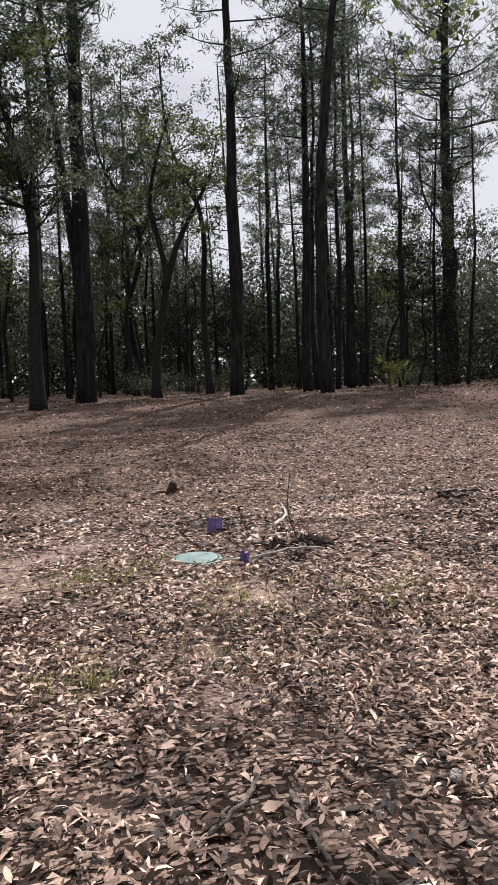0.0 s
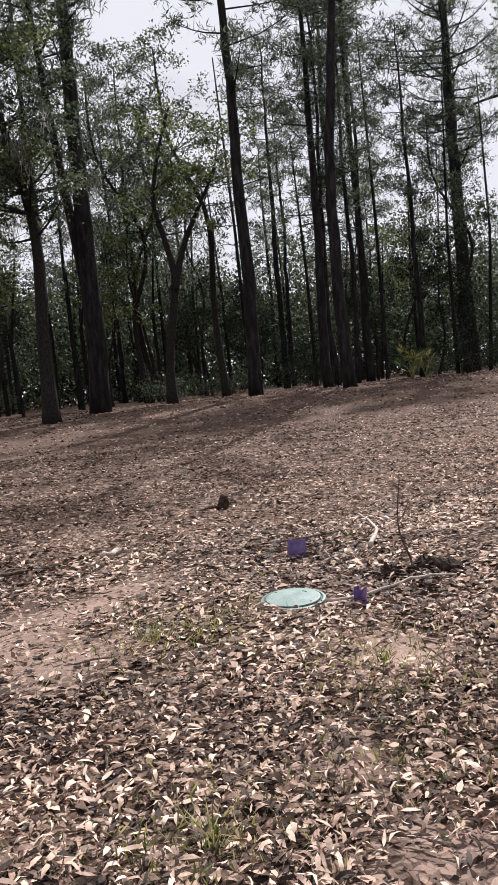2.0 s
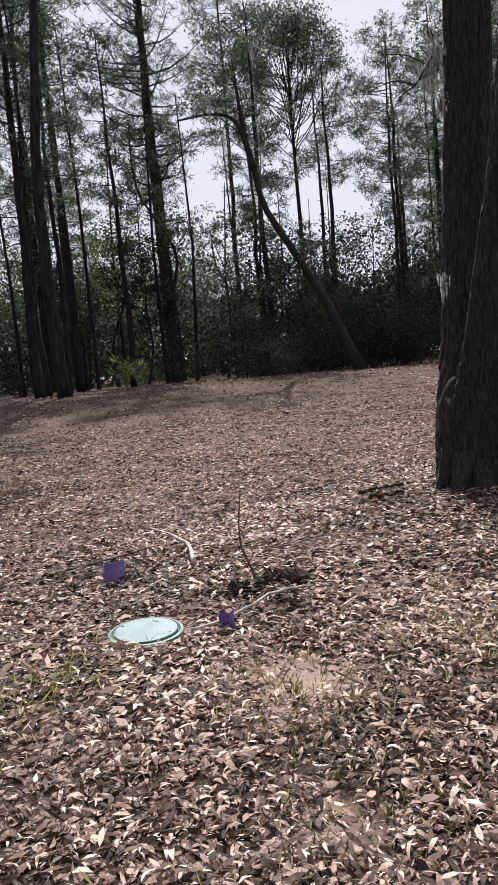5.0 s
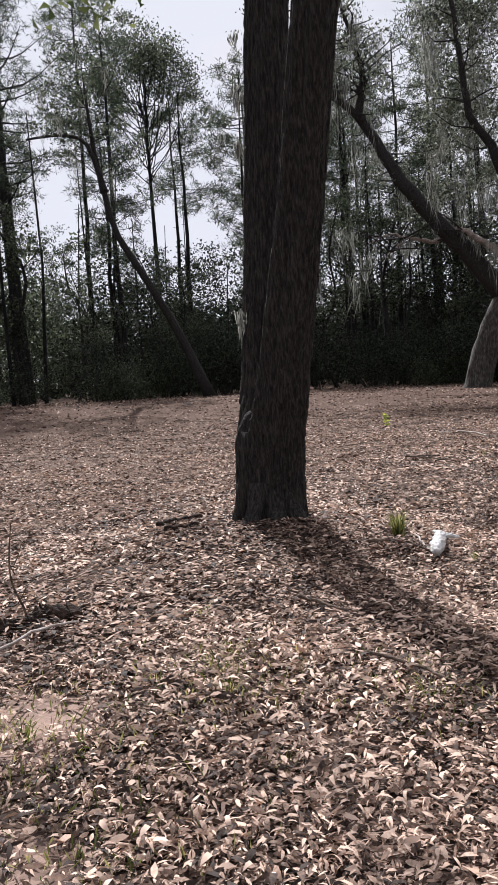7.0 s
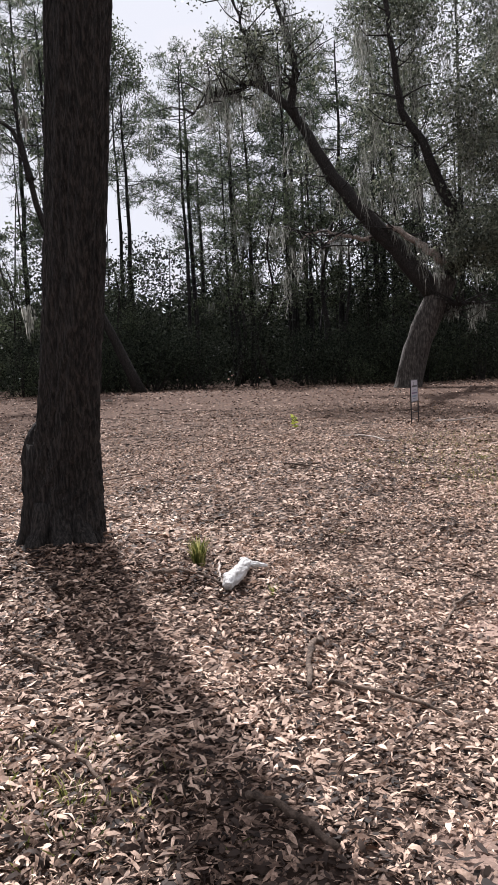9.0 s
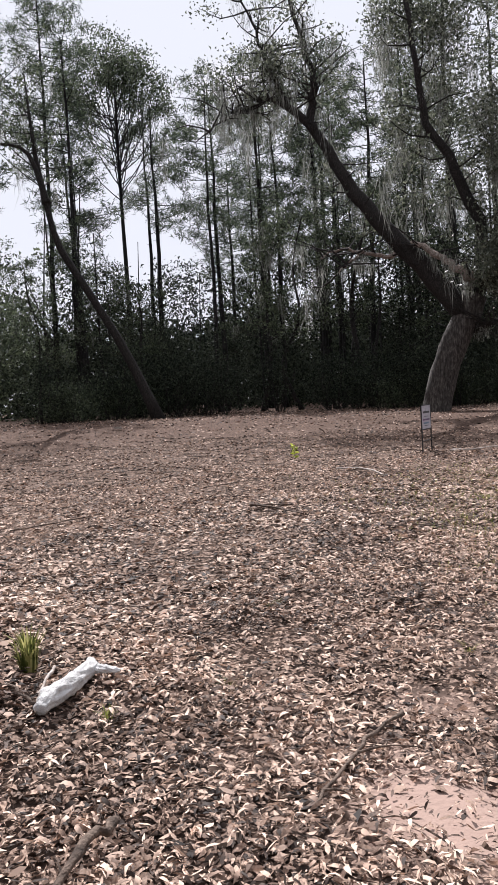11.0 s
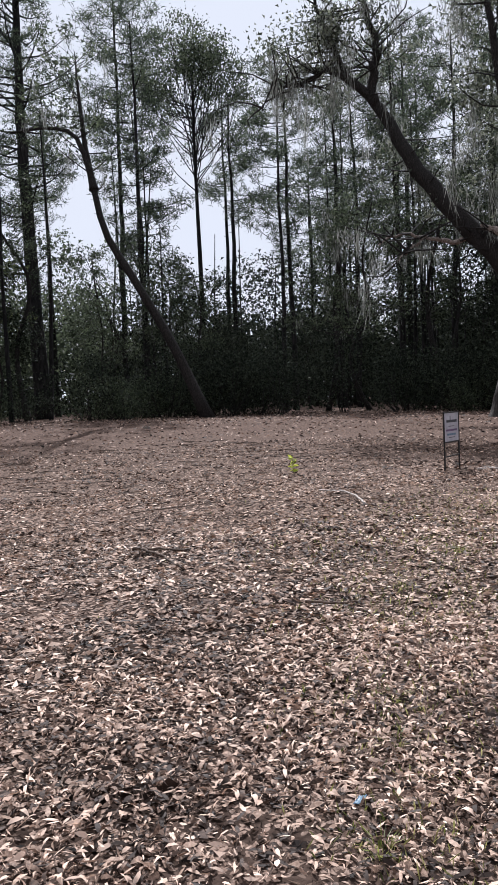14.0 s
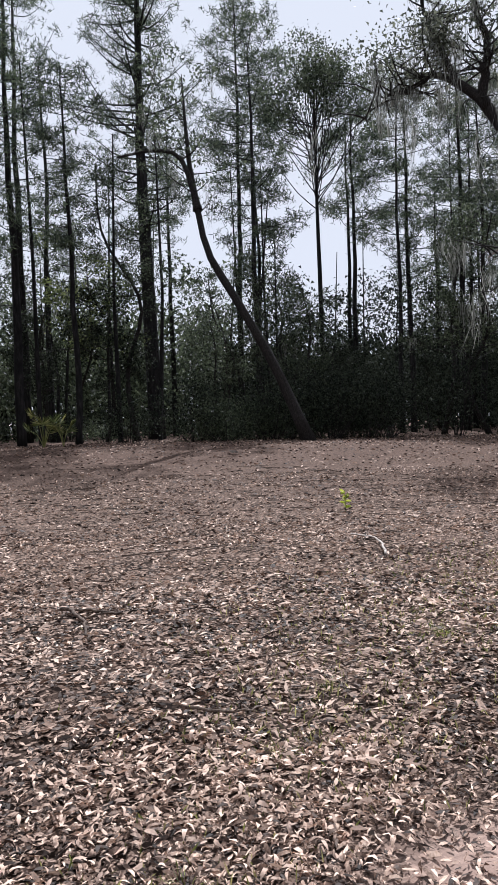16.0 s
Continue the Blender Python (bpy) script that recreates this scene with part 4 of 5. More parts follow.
broadleaf(14, 0.28, 0.45, 3.6, "oak_tree", "forking oak with grey hanging moss", 65, LIGHT_LEAF, 2, 46, 60, at=(-0.1, 42.2), moss=30, group="trees round the clearing", size=0.18)

# ---- the woods behind ----
taken = [(a, b) for a, b, h, k in PINES_BEYOND] + [(4.8, 38.6), (12.3, 38.9), (16.4, 39.5), (17.7, 41.1), (15.7, 35.4), (19.6, 42.4), (32.8, 51.0), (41.8, 54.0), (24.5, 43.8), (26.5, 58.5), (27.6, 56.0),
         (50.5, 55.0), (34.2, 18.1), (30.4, 31.4), (8.9, 41.9), (2.3, 34.9), (-1.5, 32.2), (-0.1, 42.2)]
place_rng = np.random.default_rng(99)


# bearings in which no tall tree stands, so that the sky shows
GLADES = [(35.4, 38.2), (39.2, 41.4), (45.4, 47.8), (54.0, 55.5), (57.5, 60.0)]


def scatter(kinds, number, near, far, gap, bear0=-75, bear1=200, power=1.0, wide=0.2, tall=False):
    """Copies of the given trees in a belt round the clearing; bearings in degrees from +y towards +x."""
    done = 0
    for attempt in range(number * 30):
        if done >= number:
            break
        b = radians(place_rng.uniform(bear0, bear1))
        r = near + (far - near) * place_rng.random() ** power
        x, y = 3 + r * math.sin(b), 3 + r * math.cos(b)
        if not clear_of(x, y, taken, gap) or (tall and any(g0 < math.degrees(b) < g1 for g0, g1 in GLADES)):
            continue
        taken.append((x, y))
        src = kinds[done % len(kinds)]
        sc = place_rng.uniform(1 - wide, 1 + wide)
        turn = place_rng.uniform(0, 360)
        if done < len(kinds):
            src.matrix_world = pose(x, y, float(height(x, y)), 0, 0, turn) @ Matrix.Scale(sc, 4)
        else:
            ob = copy_thing(src, pose(x, y, float(height(x, y)), 0, 0, turn))
            ob.scale = (sc, sc, sc * place_rng.uniform(0.9, 1.1))
        done += 1


wood_pines = [pine(25, 0.22, 0.38, label=PINE_LABEL, seed=71, reach=2.8, clusters=1.5), pine(28, 0.26, 0.5, label=PINE_LABEL, seed=72, reach=3.2, clusters=1.4),
              pine(20, 0.17, 0.45, label="slender pine with sparse crown", seed=73, reach=2.2), pine(26, 0.24, 0.6, label=PINE_LABEL, seed=74, reach=2.6)]
wood_oaks = [broadleaf(11, 0.14, 0.3, 2.6, "understory_tree", "slim understory tree with dark green leaves", 81), broadleaf(13, 0.17, 0.4, 3.0, "understory_tree", "crooked understory tree with dark leaves", 82, stems=2),
             broadleaf(9, 0.11, 0.25, 2.3, "understory_tree", "young tree with dull green leaves", 83, SHRUB_LEAF), broadleaf(12, 0.13, 0.35, 2.8, "understory_tree", "understory tree hung with grey moss", 84, moss=14),
             broadleaf(7, 0.08, 0.15, 2.0, "understory_tree", "small leafy sapling in the wood", 85, SHRUB_LEAF, clumps=36)]
open_trees = [broadleaf(14, 0.13, 0.5, 2.8, "slim_tree", "slim dark-stemmed tree with high leafy crown", 101, LIGHT_LEAF), broadleaf(16, 0.15, 0.5, 3.2, "slim_tree", "slim dark-stemmed tree with high leafy crown", 102, OAK_LEAF, stems=2, clumps=54),
              broadleaf(12, 0.1, 0.5, 2.6, "slim_tree", "young tree with light green upper leaves", 103, LIGHT_LEAF), broadleaf(19, 0.18, 0.5, 3.4, "slim_tree", "tall leafy tree in the wood", 104, OAK_LEAF, clumps=60),
              broadleaf(9, 0.08, 0.35, 2.4, "slim_tree", "small leafy tree in shade", 105, SHRUB_LEAF), broadleaf(15, 0.12, 0.55, 2.8, "slim_tree", "slim tree hung with grey moss", 106, OAK_LEAF, moss=12)]
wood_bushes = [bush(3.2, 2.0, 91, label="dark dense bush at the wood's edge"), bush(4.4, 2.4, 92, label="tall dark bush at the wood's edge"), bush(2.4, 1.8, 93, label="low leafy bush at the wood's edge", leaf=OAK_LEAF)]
scatter(open_trees, 42, 41, 64, 1.8, -42, 34, tall=True)
scatter(wood_oaks, 26, 47, 64, 1.9, 34, 86)
scatter(wood_pines, 30, 43, 72, 1.6, -42, 34, tall=True)
scatter(wood_pines, 40, 50, 80, 1.8, 34, 86, tall=True)
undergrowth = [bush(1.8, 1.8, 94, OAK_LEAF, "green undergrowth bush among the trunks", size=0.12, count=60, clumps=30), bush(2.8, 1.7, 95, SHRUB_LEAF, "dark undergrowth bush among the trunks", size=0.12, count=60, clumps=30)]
scatter(undergrowth, 18, 46, 66, 1.3, -30, 35)
scatter(wood_bushes, 54, 42.5, 48, 1.1, 35, 88)
# Added trees, out of view behind the camera, that hold back low sky light.
unseen_trees = [pine(26, 0.24, 0.4, label=PINE_LABEL, seed=75, reach=3.2, clusters=0.6), broadleaf(15, 0.15, 0.3, 3.6, "slim_tree", "unseen leafy tree added to block sky light", 107, OAK_LEAF, count=22, clumps=60, size=0.3)]
scatter(unseen_trees, 48, 24, 52, 3.4, 95, 310)


def far_woods():
    """The wood beyond, closing the view."""
    s, t, w = Soup(), Soup(), Soup()
    for i in range(540):
        b0 = rng.uniform(-0.5, 1.75) if i < 500 else rng.uniform(0, 2 * np.pi)
        r0, h0 = rng.uniform(66, 98), rng.uniform(4.5, 11) if i % 4 else rng.uniform(9, 16)
        mid = np.array([3 + r0 * math.sin(b0), 3 + r0 * math.cos(b0), h0])
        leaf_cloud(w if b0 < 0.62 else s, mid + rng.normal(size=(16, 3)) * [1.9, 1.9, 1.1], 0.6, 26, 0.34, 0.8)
    n = 3000
    b = np.where(rng.random(n) < 0.85, rng.uniform(-0.5, 1.75, n), rng.uniform(0, 2 * np.pi, n))
    r = rng.uniform(64, 80, n)
    low = np.where(b < 0.62, 9.5, 7.0) + 2.0 * np.sin(11 * b) * np.sin(29 * b)
    c = np.column_stack([3 + r * np.sin(b), 3 + r * np.cos(b), 0.7 + low * rng.random(n)])
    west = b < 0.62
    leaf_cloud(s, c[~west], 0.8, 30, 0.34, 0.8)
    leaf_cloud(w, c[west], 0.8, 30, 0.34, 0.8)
    n = 3400
    b, r = rng.uniform(-0.7, 1.9, n), rng.uniform(88, 108, n)
    top = np.where(b < 0.62, 10.5, 8.5) + 2.0 * np.sin(9 * b) * np.sin(23 * b + 1) + 1.2 * np.sin(57 * b)
    leaf_cloud(s, np.column_stack([3 + r * np.sin(b), 3 + r * np.cos(b), 0.6 + top * rng.random(n)]), 1.3, 15, 1.0, 0.6)
    for i in range(270):
        b1, r1 = rng.uniform(0, 2 * np.pi), rng.uniform(56, 85)
        if i > 200:
            b1, r1 = rng.uniform(-0.7, 0.62), rng.uniform(45, 75)
        x, y = 3 + r1 * math.sin(b1), 3 + r1 * math.cos(b1)
        hh = rng.uniform(8, 22)
        t.tube([(x, y, 0.3), (x + rng.normal(0, 0.2), y + rng.normal(0, 0.2), hh / 2), (x + rng.normal(0, 0.5), y, hh)], [rng.uniform(0.09, 0.2), 0.1, 0.04], 4, caps=False)
    ob = thing("far_woods", 3, 60, "dark green woods beyond the clearing's edge", "woods", z=0.3)
    tagged(ob, kind="stuff")
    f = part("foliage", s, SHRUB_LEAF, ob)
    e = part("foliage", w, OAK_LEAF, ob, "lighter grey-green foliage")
    g = part("trunks", t, PINE_BARK, ob)
    for o in (e, f, g):
        o.matrix_parent_inverse = ob.matrix_world.inverted()


far_woods()


# ---- things on the ground ----
def lathe(soup, profile, sides=40, centre=(0, 0, 0)):
    """A turned body from (radius, height) pairs."""
    prof = np.array(profile, dtype=float)
    ang = np.arange(sides) * 2 * np.pi / sides
    v = np.stack([prof[:, :1] * np.cos(ang), prof[:, :1] * np.sin(ang), np.repeat(prof[:, 1:], sides, 1)], -1).reshape(-1, 3) + np.array(centre)
    k = len(prof)
    i, j = np.arange(k - 1)[:, None] * sides, np.arange(sides)[None]
    jn = (j + 1) % sides
    soup.add(v, np.stack([i + j, i + jn, i + sides + jn, i + sides + j], -1).reshape(-1, 4))


def box(soup, cx, cy, cz, sx, sy, sz):
    """A bar with slightly bevelled long edges."""
    bm = bmesh.new()
    bmesh.ops.create_cube(bm, size=1, matrix=Matrix.Translation((cx, cy, cz)) @ Matrix.Diagonal((sx, sy, sz, 1)))
    bmesh.ops.bevel(bm, geom=bm.edges[:], offset=min(sx, sy, sz) * 0.15, segments=1, affect="EDGES")
    bm.verts.index_update()
    v = [p.co[:] for p in bm.verts]
    f = []
    for face in bm.faces:
        q = [p.index for p in face.verts]
        f.append(q if len(q) == 4 else [q[0], q[1], q[2], q[0]])
    bm.free()
    soup.add(v, f)


def tank_lid():
    ob = thing("tank_lid", 1.2, 6.97, "round pale green plastic tank lid set in leaves", "lid")
    ob.matrix_world = pose(1.2, 6.97, float(height(1.2, 6.97)) - 0.008, 2.5, -2, 20) @ Matrix.Scale(0.93, 4)
    s = Soup()
    lathe(s, [(0.0, -0.06), (0.215, -0.06), (0.215, 0.012), (0.211, 0.022), (0.196, 0.024), (0.190, 0.018), (0.188, -0.02)], 56)
    part("rim", s, LID_GREEN, ob, smooth=False)
    # The shade inside the seam is put in as a ring of darker colour.
    s = Soup()
    lathe(s, [(0.189, 0.0), (0.189, 0.014), (0.184, 0.017), (0.182, 0.0165), (0.0, 0.02)], 56)
    part("gap_ring", s, LID_DARK, ob, "seam coloured dark for its shade")
    s = Soup()
    lathe(s, [(0.180, 0.012), (0.180, 0.027), (0.177, 0.031), (0.165, 0.0325), (0.08, 0.034), (0.0, 0.0345)], 56)
    part("cover", s, LID_GREEN, ob)
    for a in (95, 275):
        s = Soup()
        lathe(s, [(0.007, 0.028), (0.007, 0.0345), (0.005, 0.036), (0.0, 0.036)], 10, (0.155 * math.cos(radians(a)), 0.155 * math.sin(radians(a)), 0))
        part("bolt", s, LID_DARK, ob)
    s = Soup()
    box(s, 0.12, 0.02, 0.033, 0.012, 0.04, 0.006)
    part("handle_slot", s, LID_DARK, ob)


tank_lid()


def film(soup, w, h, fold, seed, n=7):
    """A creased sheet of plastic film, upright."""
    g = np.random.default_rng(seed)
    u, v = np.meshgrid(np.linspace(-0.5, 0.5, n), np.linspace(0, 1, n))
    y = fold * np.sin(u * 7 + v * 2 + g.uniform(0, 6)) + g.normal(0, fold * 0.25, u.shape)
    p = np.column_stack([(u * w * (1 - 0.1 * v)).ravel(), y.ravel(), (v * h + 0.12 * h * np.abs(u)).ravel()])
    i, j = np.meshgrid(np.arange(n - 1), np.arange(n - 1))
    a = (j * n + i).ravel()
    q = np.vstack([p, p + [0, 0.0015, 0]])
    f = np.stack([a, a + 1, a + n + 1, a + n], -1)
    soup.add(q, np.vstack([f, f[:, ::-1] + n * n]))


def marker_flag(x, y, w, h, fold, turn, lean, seed, label):
    ob = thing("marker_flag", x, y, label, "flag", "marker flags by the lid")
    ob.matrix_world = pose(x, y, float(height(x, y)), lean, 0, turn)
    s = Soup()
    film(s, w, h, fold, seed)
    s.v[0][:, 2] += 0.01
    part("film", s, PURPLE, ob, smooth=True)
    s = Soup()
    s.tube([(-w / 2, 0, -0.03), (-w / 2, 0, h * 0.6), (-w / 2 + 0.005, 0.004, h * 1.15)], 0.0018, 5)
    part("wire", s, BLACK_METAL, ob, "thin dark wire stake")


marker_flag(1.69, 8.1, 0.15, 0.13, 0.012, -35, -8, 1, "square purple plastic marker flag among leaves")
marker_flag(1.51, 6.66, 0.085, 0.10, 0.022, -60, 12, 2, "crumpled purple plastic marker flag beside the lid")


def stick(points, r0, r1, label, mat=None, name="fallen_branch", forks=(), seed=0, lift=0.025, group="fallen branches"):
    """A branch lying on the ground through the given plan points; forks: (where, dx, dy)."""
    mat = mat or TWIG
    x0, y0 = points[0]
    z0 = float(height(x0, y0))
    ob = thing(name, x0, y0, label, "branch", group, z=z0)
    g = np.random.default_rng(seed)
    pts = curve_through([(a - x0, b - y0, float(height(a, b)) - z0 + r0 * 0.8 + 0.012 + lift) for a, b in points], 14)
    pts[1:-1, :2] += g.normal(0, r0 * 0.6, (12, 2))
    pts[1:-1, 2] += np.abs(g.normal(0, r0 * 0.5, 12))
    s = Soup()
    s.tube(pts, np.linspace(r0, r1, 14) * (1 + 0.12 * g.normal(size=14)), 8, 0.08, seed)
    part("stem", s, mat, ob, smooth=True)
    for w, dx, dy in forks:
        p = pts[int(w * 13)]
        s = Soup()
        s.tube(curve_through([p, p + [dx * 0.5, dy * 0.5, 0.02], p + [dx, dy, 0.0]], 6), np.linspace(r1 * 1.1, r1 * 0.4, 6), 6, 0.08, seed + 3)
        part("side_twig", s, mat, ob, smooth=True)
    return ob


stick([(4.07, 4.56), (4.12, 4.3), (4.09, 3.93)], 0.014, 0.008, "thin dark fallen branch with side twig", forks=[(0.75, 0.3, -0.12)], seed=1)
stick([(4.62, 4.94), (4.3, 4.82), (3.97, 4.6)], 0.020, 0.013, "pale brown fallen branch on leaves", seed=2)
stick([(6.36, 4.71), (5.8, 4.62), (5.2, 4.45)], 0.013, 0.006, "thin dark fallen branch with forked end", forks=[(0.9, 0.02, -0.15), (0.6, 0.2, -0.2)], seed=3)
stick([(0.49, 3.65), (0.45, 3.56), (0.35, 3.46), (0.23, 3.38)], 0.011, 0.008, "curved grey fallen stick on bare soil", GREY_WOOD, seed=4, lift=-0.005)
stick([(0.57, 3.50), (0.55, 3.30), (0.54, 3.13)], 0.011, 0.009, "split grey stick on bare soil", GREY_WOOD, seed=5, forks=[(0.55, -0.03, 0.17)], lift=-0.005)
stick([(1.17, 3.38), (1.2, 3.45)], 0.013, 0.011, "short grey stick on bare soil", PALE_WOOD, seed=6)
stick([(2.95, 9.58), (2.68, 8.78), (2.5, 8.35), (2.22, 7.92)], 0.008, 0.020, "curved bleached root lying on the leaves", PALE_WOOD, name="bleached_root", seed=7, lift=0.03)
stick([(1.30, 6.70), (1.62, 6.72), (1.95, 6.78), (2.2, 6.75)], 0.011, 0.008, "pale thin branch between lid and log", PALE_WOOD, seed=8)
stick([(2.4, 8.7), (1.9, 8.65), (1.5, 8.6)], 0.009, 0.005, "thin dark twig lying on leaves", seed=9)
stick([(2.97, 4.23), (2.93, 4.02), (2.85, 3.79)], 0.016, 0.012, "dark fallen branch lying in the shade", seed=10)
stick([(3.3, 5.98), (3.33, 5.65)], 0.012, 0.008, "short dark stick on leaves", seed=11)
stick([(2.8, 5.2), (2.75, 4.8), (2.6, 4.55)], 0.010, 0.006, "thin curved twig on shaded leaves", seed=12)
stick([(-0.69, 9.02), (-0.45, 9.15), (-0.23, 9.23)], 0.02, 0.012, "dark fallen branch with short fork", forks=[(0.6, 0.15, 0.12)], seed=13)
stick([(10.66, 9.13), (10.6, 8.7), (10.47, 8.28)], 0.014, 0.008, "thin dark fallen branch on leaves", forks=[(0.4, 0.3, 0.05)], seed=14)
stick([(10.61, 9.21), (10.98, 8.79)], 0.016, 0.010, "dark stick lying on leaves", seed=15)
stick([(10.39, 6.78), (10.55, 6.62), (10.71, 6.53)], 0.010, 0.006, "thin brown twig on leaves", seed=16)
stick([(11.2, 7.2), (11.6, 7.2), (11.86, 7.45)], 0.009, 0.005, "thin curved twig on leaves", seed=17)
stick([(18.5, 10.2), (19.1, 10.1), (19.9, 9.6)], 0.022, 0.012, "bleached branch lying by the sign", PALE_WOOD, forks=[(0.5, 0.1, 0.35)], seed=18)
stick([(4.06, 8.01), (4.3, 7.98), (4.47, 7.88)], 0.022, 0.016, "dark rotten branch by the tree's foot", ROTTEN, seed=19)
stick([(3.9, 7.75), (4.15, 7.62)], 0.018, 0.012, "dark rotten branch by the tree's foot", ROTTEN, seed=20)
stick([(4.75, 6.35), (4.95, 6.2), (5.0, 5.95)], 0.016, 0.01, "dark stick lying by the grass tuft", seed=21)
stick([(0.62, 9.42), (0.5, 9.36), (0.38, 9.25)], 0.024, 0.015, "short grey branch on leaves", PALE_WOOD, seed=22)
stick([(8.1, 10.8), (8.9, 10.7), (9.5, 10.8)], 0.010, 0.006, "thin dark fallen branch on leaves", seed=23)
stick([(12.2, 11.5), (13.2, 11.2), (13.6, 11.3)], 0.010, 0.006, "dark fallen branch on leaves", seed=24)
stick([(14.5, 9.5), (15.0, 10.2), (15.2, 10.9)], 0.016, 0.01, "bleached thin branch on leaves", PALE_WOOD, seed=25)
stick([(5.33, 6.24), (5.1, 6.05), (4.96, 5.90)], 0.009, 0.006, "thin pale stick beside the plastic bag", PALE_WOOD, seed=27)
stick([(5.4, 7.9), (5.9, 8.2), (6.5, 8.3)], 0.014, 0.008, "dark fallen branch beyond the tree", seed=26)


def rotten_log():
    ob = thing("rotten_log", 2.1, 7.02, "dark crumbling log half sunk in leaves", "log")
    for k, (x0, y0, x1, y1, r) in enumerate([(-0.26, 0.08, -0.06, 0.06, 0.034), (-0.08, 0.06, 0.26, -0.10, 0.05)]):
        g = np.random.default_rng(80 + k)
        s = Soup()
        p = curve_through([(x0, y0, 0.0), ((x0 + x1) / 2, (y0 + y1) / 2 + 0.03, r * 1.3), (x1, y1, r * 0.3)], 26)
        p[1:-1] += g.normal(0, r * 0.14, (24, 3))
        wide = np.interp(np.linspace(0, 1, 26), [0, 0.1, 0.3, 0.55, 0.8, 0.92, 1], [0.25, 0.7, 1.0, 0.85, 1.1, 0.7, 0.2])
        s.tube(p, r * wide * (1 + 0.14 * g.normal(size=26)), 14, 0.24, 70 + k)
        part("wood", s, ROTTEN, ob, smooth=False)
    for k, (x0, y0, dx, dy, dz) in enumerate([(0.2, -0.06, 0.12, -0.05, 0.08), (-0.2, 0.07, -0.12, 0.02, 0.06), (0.05, 0.02, 0.05, 0.06, 0.10), (0.14, -0.04, 0.10, 0.05, 0.03)]):
        s = Soup()
        s.tube(curve_through([(x0, y0, 0.02), (x0 + dx * 0.6, y0 + dy * 0.4, dz * 0.8), (x0 + dx, y0 + dy, dz)], 6), [0.016, 0.014, 0.012, 0.009, 0.006, 0.003], 6, 0.2, 90 + k)
        part("splinter", s, ROTTEN, ob)


rotten_log()


def dead_sapling():
    ob = thing("dead_sapling", 2.14, 7.19, "thin leafless dead sapling standing upright", "sapling")
    s = Soup()
    s.tube(curve_through([(0.02, 0, -0.05), (0, 0, 0.08), (-0.05, 0.03, 0.25), (-0.06, 0.02, 0.42), (-0.04, 0.0, 0.62)], 12), np.linspace(0.009, 0.003, 12), 6, 0.06, 1)
    part("stem", s, TWIG, ob)
    for h, dx, dz in ((0.12, 0.07, 0.12), (0.3, -0.05, 0.1), (0.36, 0.05, 0.12)):
        s = Soup()
        s.tube([(-0.03, 0.02, h), (-0.03 + dx * 0.6, 0.01, h + dz * 0.5), (-0.03 + dx, 0.0, h + dz)], [0.004, 0.003, 0.0015], 5)
        part("side_twig", s, TWIG, ob)


dead_sapling()


def stump():
    ob = thing("small_stump", 2.01, 11.07, "small dark broken stump among leaves", "stump")
    s = Soup()
    s.tube([(0, 0, -0.05), (0, 0, 0.02), (0.01, 0, 0.08), (0.02, 0.01, 0.13), (0.0, 0.02, 0.16)], [0.09, 0.07, 0.06, 0.05, 0.015], 11, 0.14, 5)
    part("wood", s, ROTTEN, ob)
    s = Soup()
    s.tube([(-0.03, 0, 0.03), (-0.18, -0.05, 0.04), (-0.3, -0.06, 0.02)], [0.02, 0.014, 0.006], 7, 0.1, 6)
    part("root", s, ROTTEN, ob)


stump()


def plastic_bag():
    """A bag twisted into a long creased roll, its loose end spread aside."""
    x, y = 5.22, 5.98
    ob = tagged(new("plastic_bag"), "crumpled white plastic bag lying on leaves", "bag")
    ob.matrix_world = pose(x, y, float(height(x, y)) + 0.015, 0, 0, 0)
    for name, pts, radii, flat in (("body", [(-0.25, -0.10, 0.03), (-0.15, -0.055, 0.05), (0.0, 0.0, 0.055), (0.12, 0.06, 0.055), (0.24, 0.11, 0.06), (0.30, 0.20, 0.075)], (0.03, 0.055, 0.05, 0.047, 0.045, 0.008), 0.85),
                                   ("handle", [(0.20, 0.09, 0.06), (0.26, 0.04, 0.055), (0.33, -0.02, 0.035)], (0.03, 0.034, 0.014), 0.6)):
        s = Soup()
        n, k = 30, 36
        line = curve_through(pts, n)
        s.tube(line, np.interp(np.linspace(0, 1, n), np.linspace(0, 1, len(radii)), radii), k, 0.0)
        v = s.v[0]
        ring = v[:n * k].reshape(n, k, 3)
        ang = np.arange(k) * 2 * np.pi / k
        u = np.linspace(0, 1, n)[:, None]
        crease = 0.16 * np.abs(np.sin(2.5 * ang + 5 * u)) + 0.13 * np.abs(np.sin(4 * ang - 9 * u + 1)) - 0.2
        for i in range(n):
            for j in range(k):
                crease[i, j] += 0.42 * abs(noise.noise(Vector(ring[i, j]) * 22)) + 0.3 * abs(noise.noise(Vector(ring[i, j]) * 55)) - 0.1
        off = ring - line[:, None]
        off[..., 2] *= flat
        ring[:] = line[:, None] + off * (1 + crease)[..., None]
        v[:, 2] = np.maximum(v[:, 2], 0.0)
        part(name, s, BAG, ob, smooth=True)


plastic_bag()


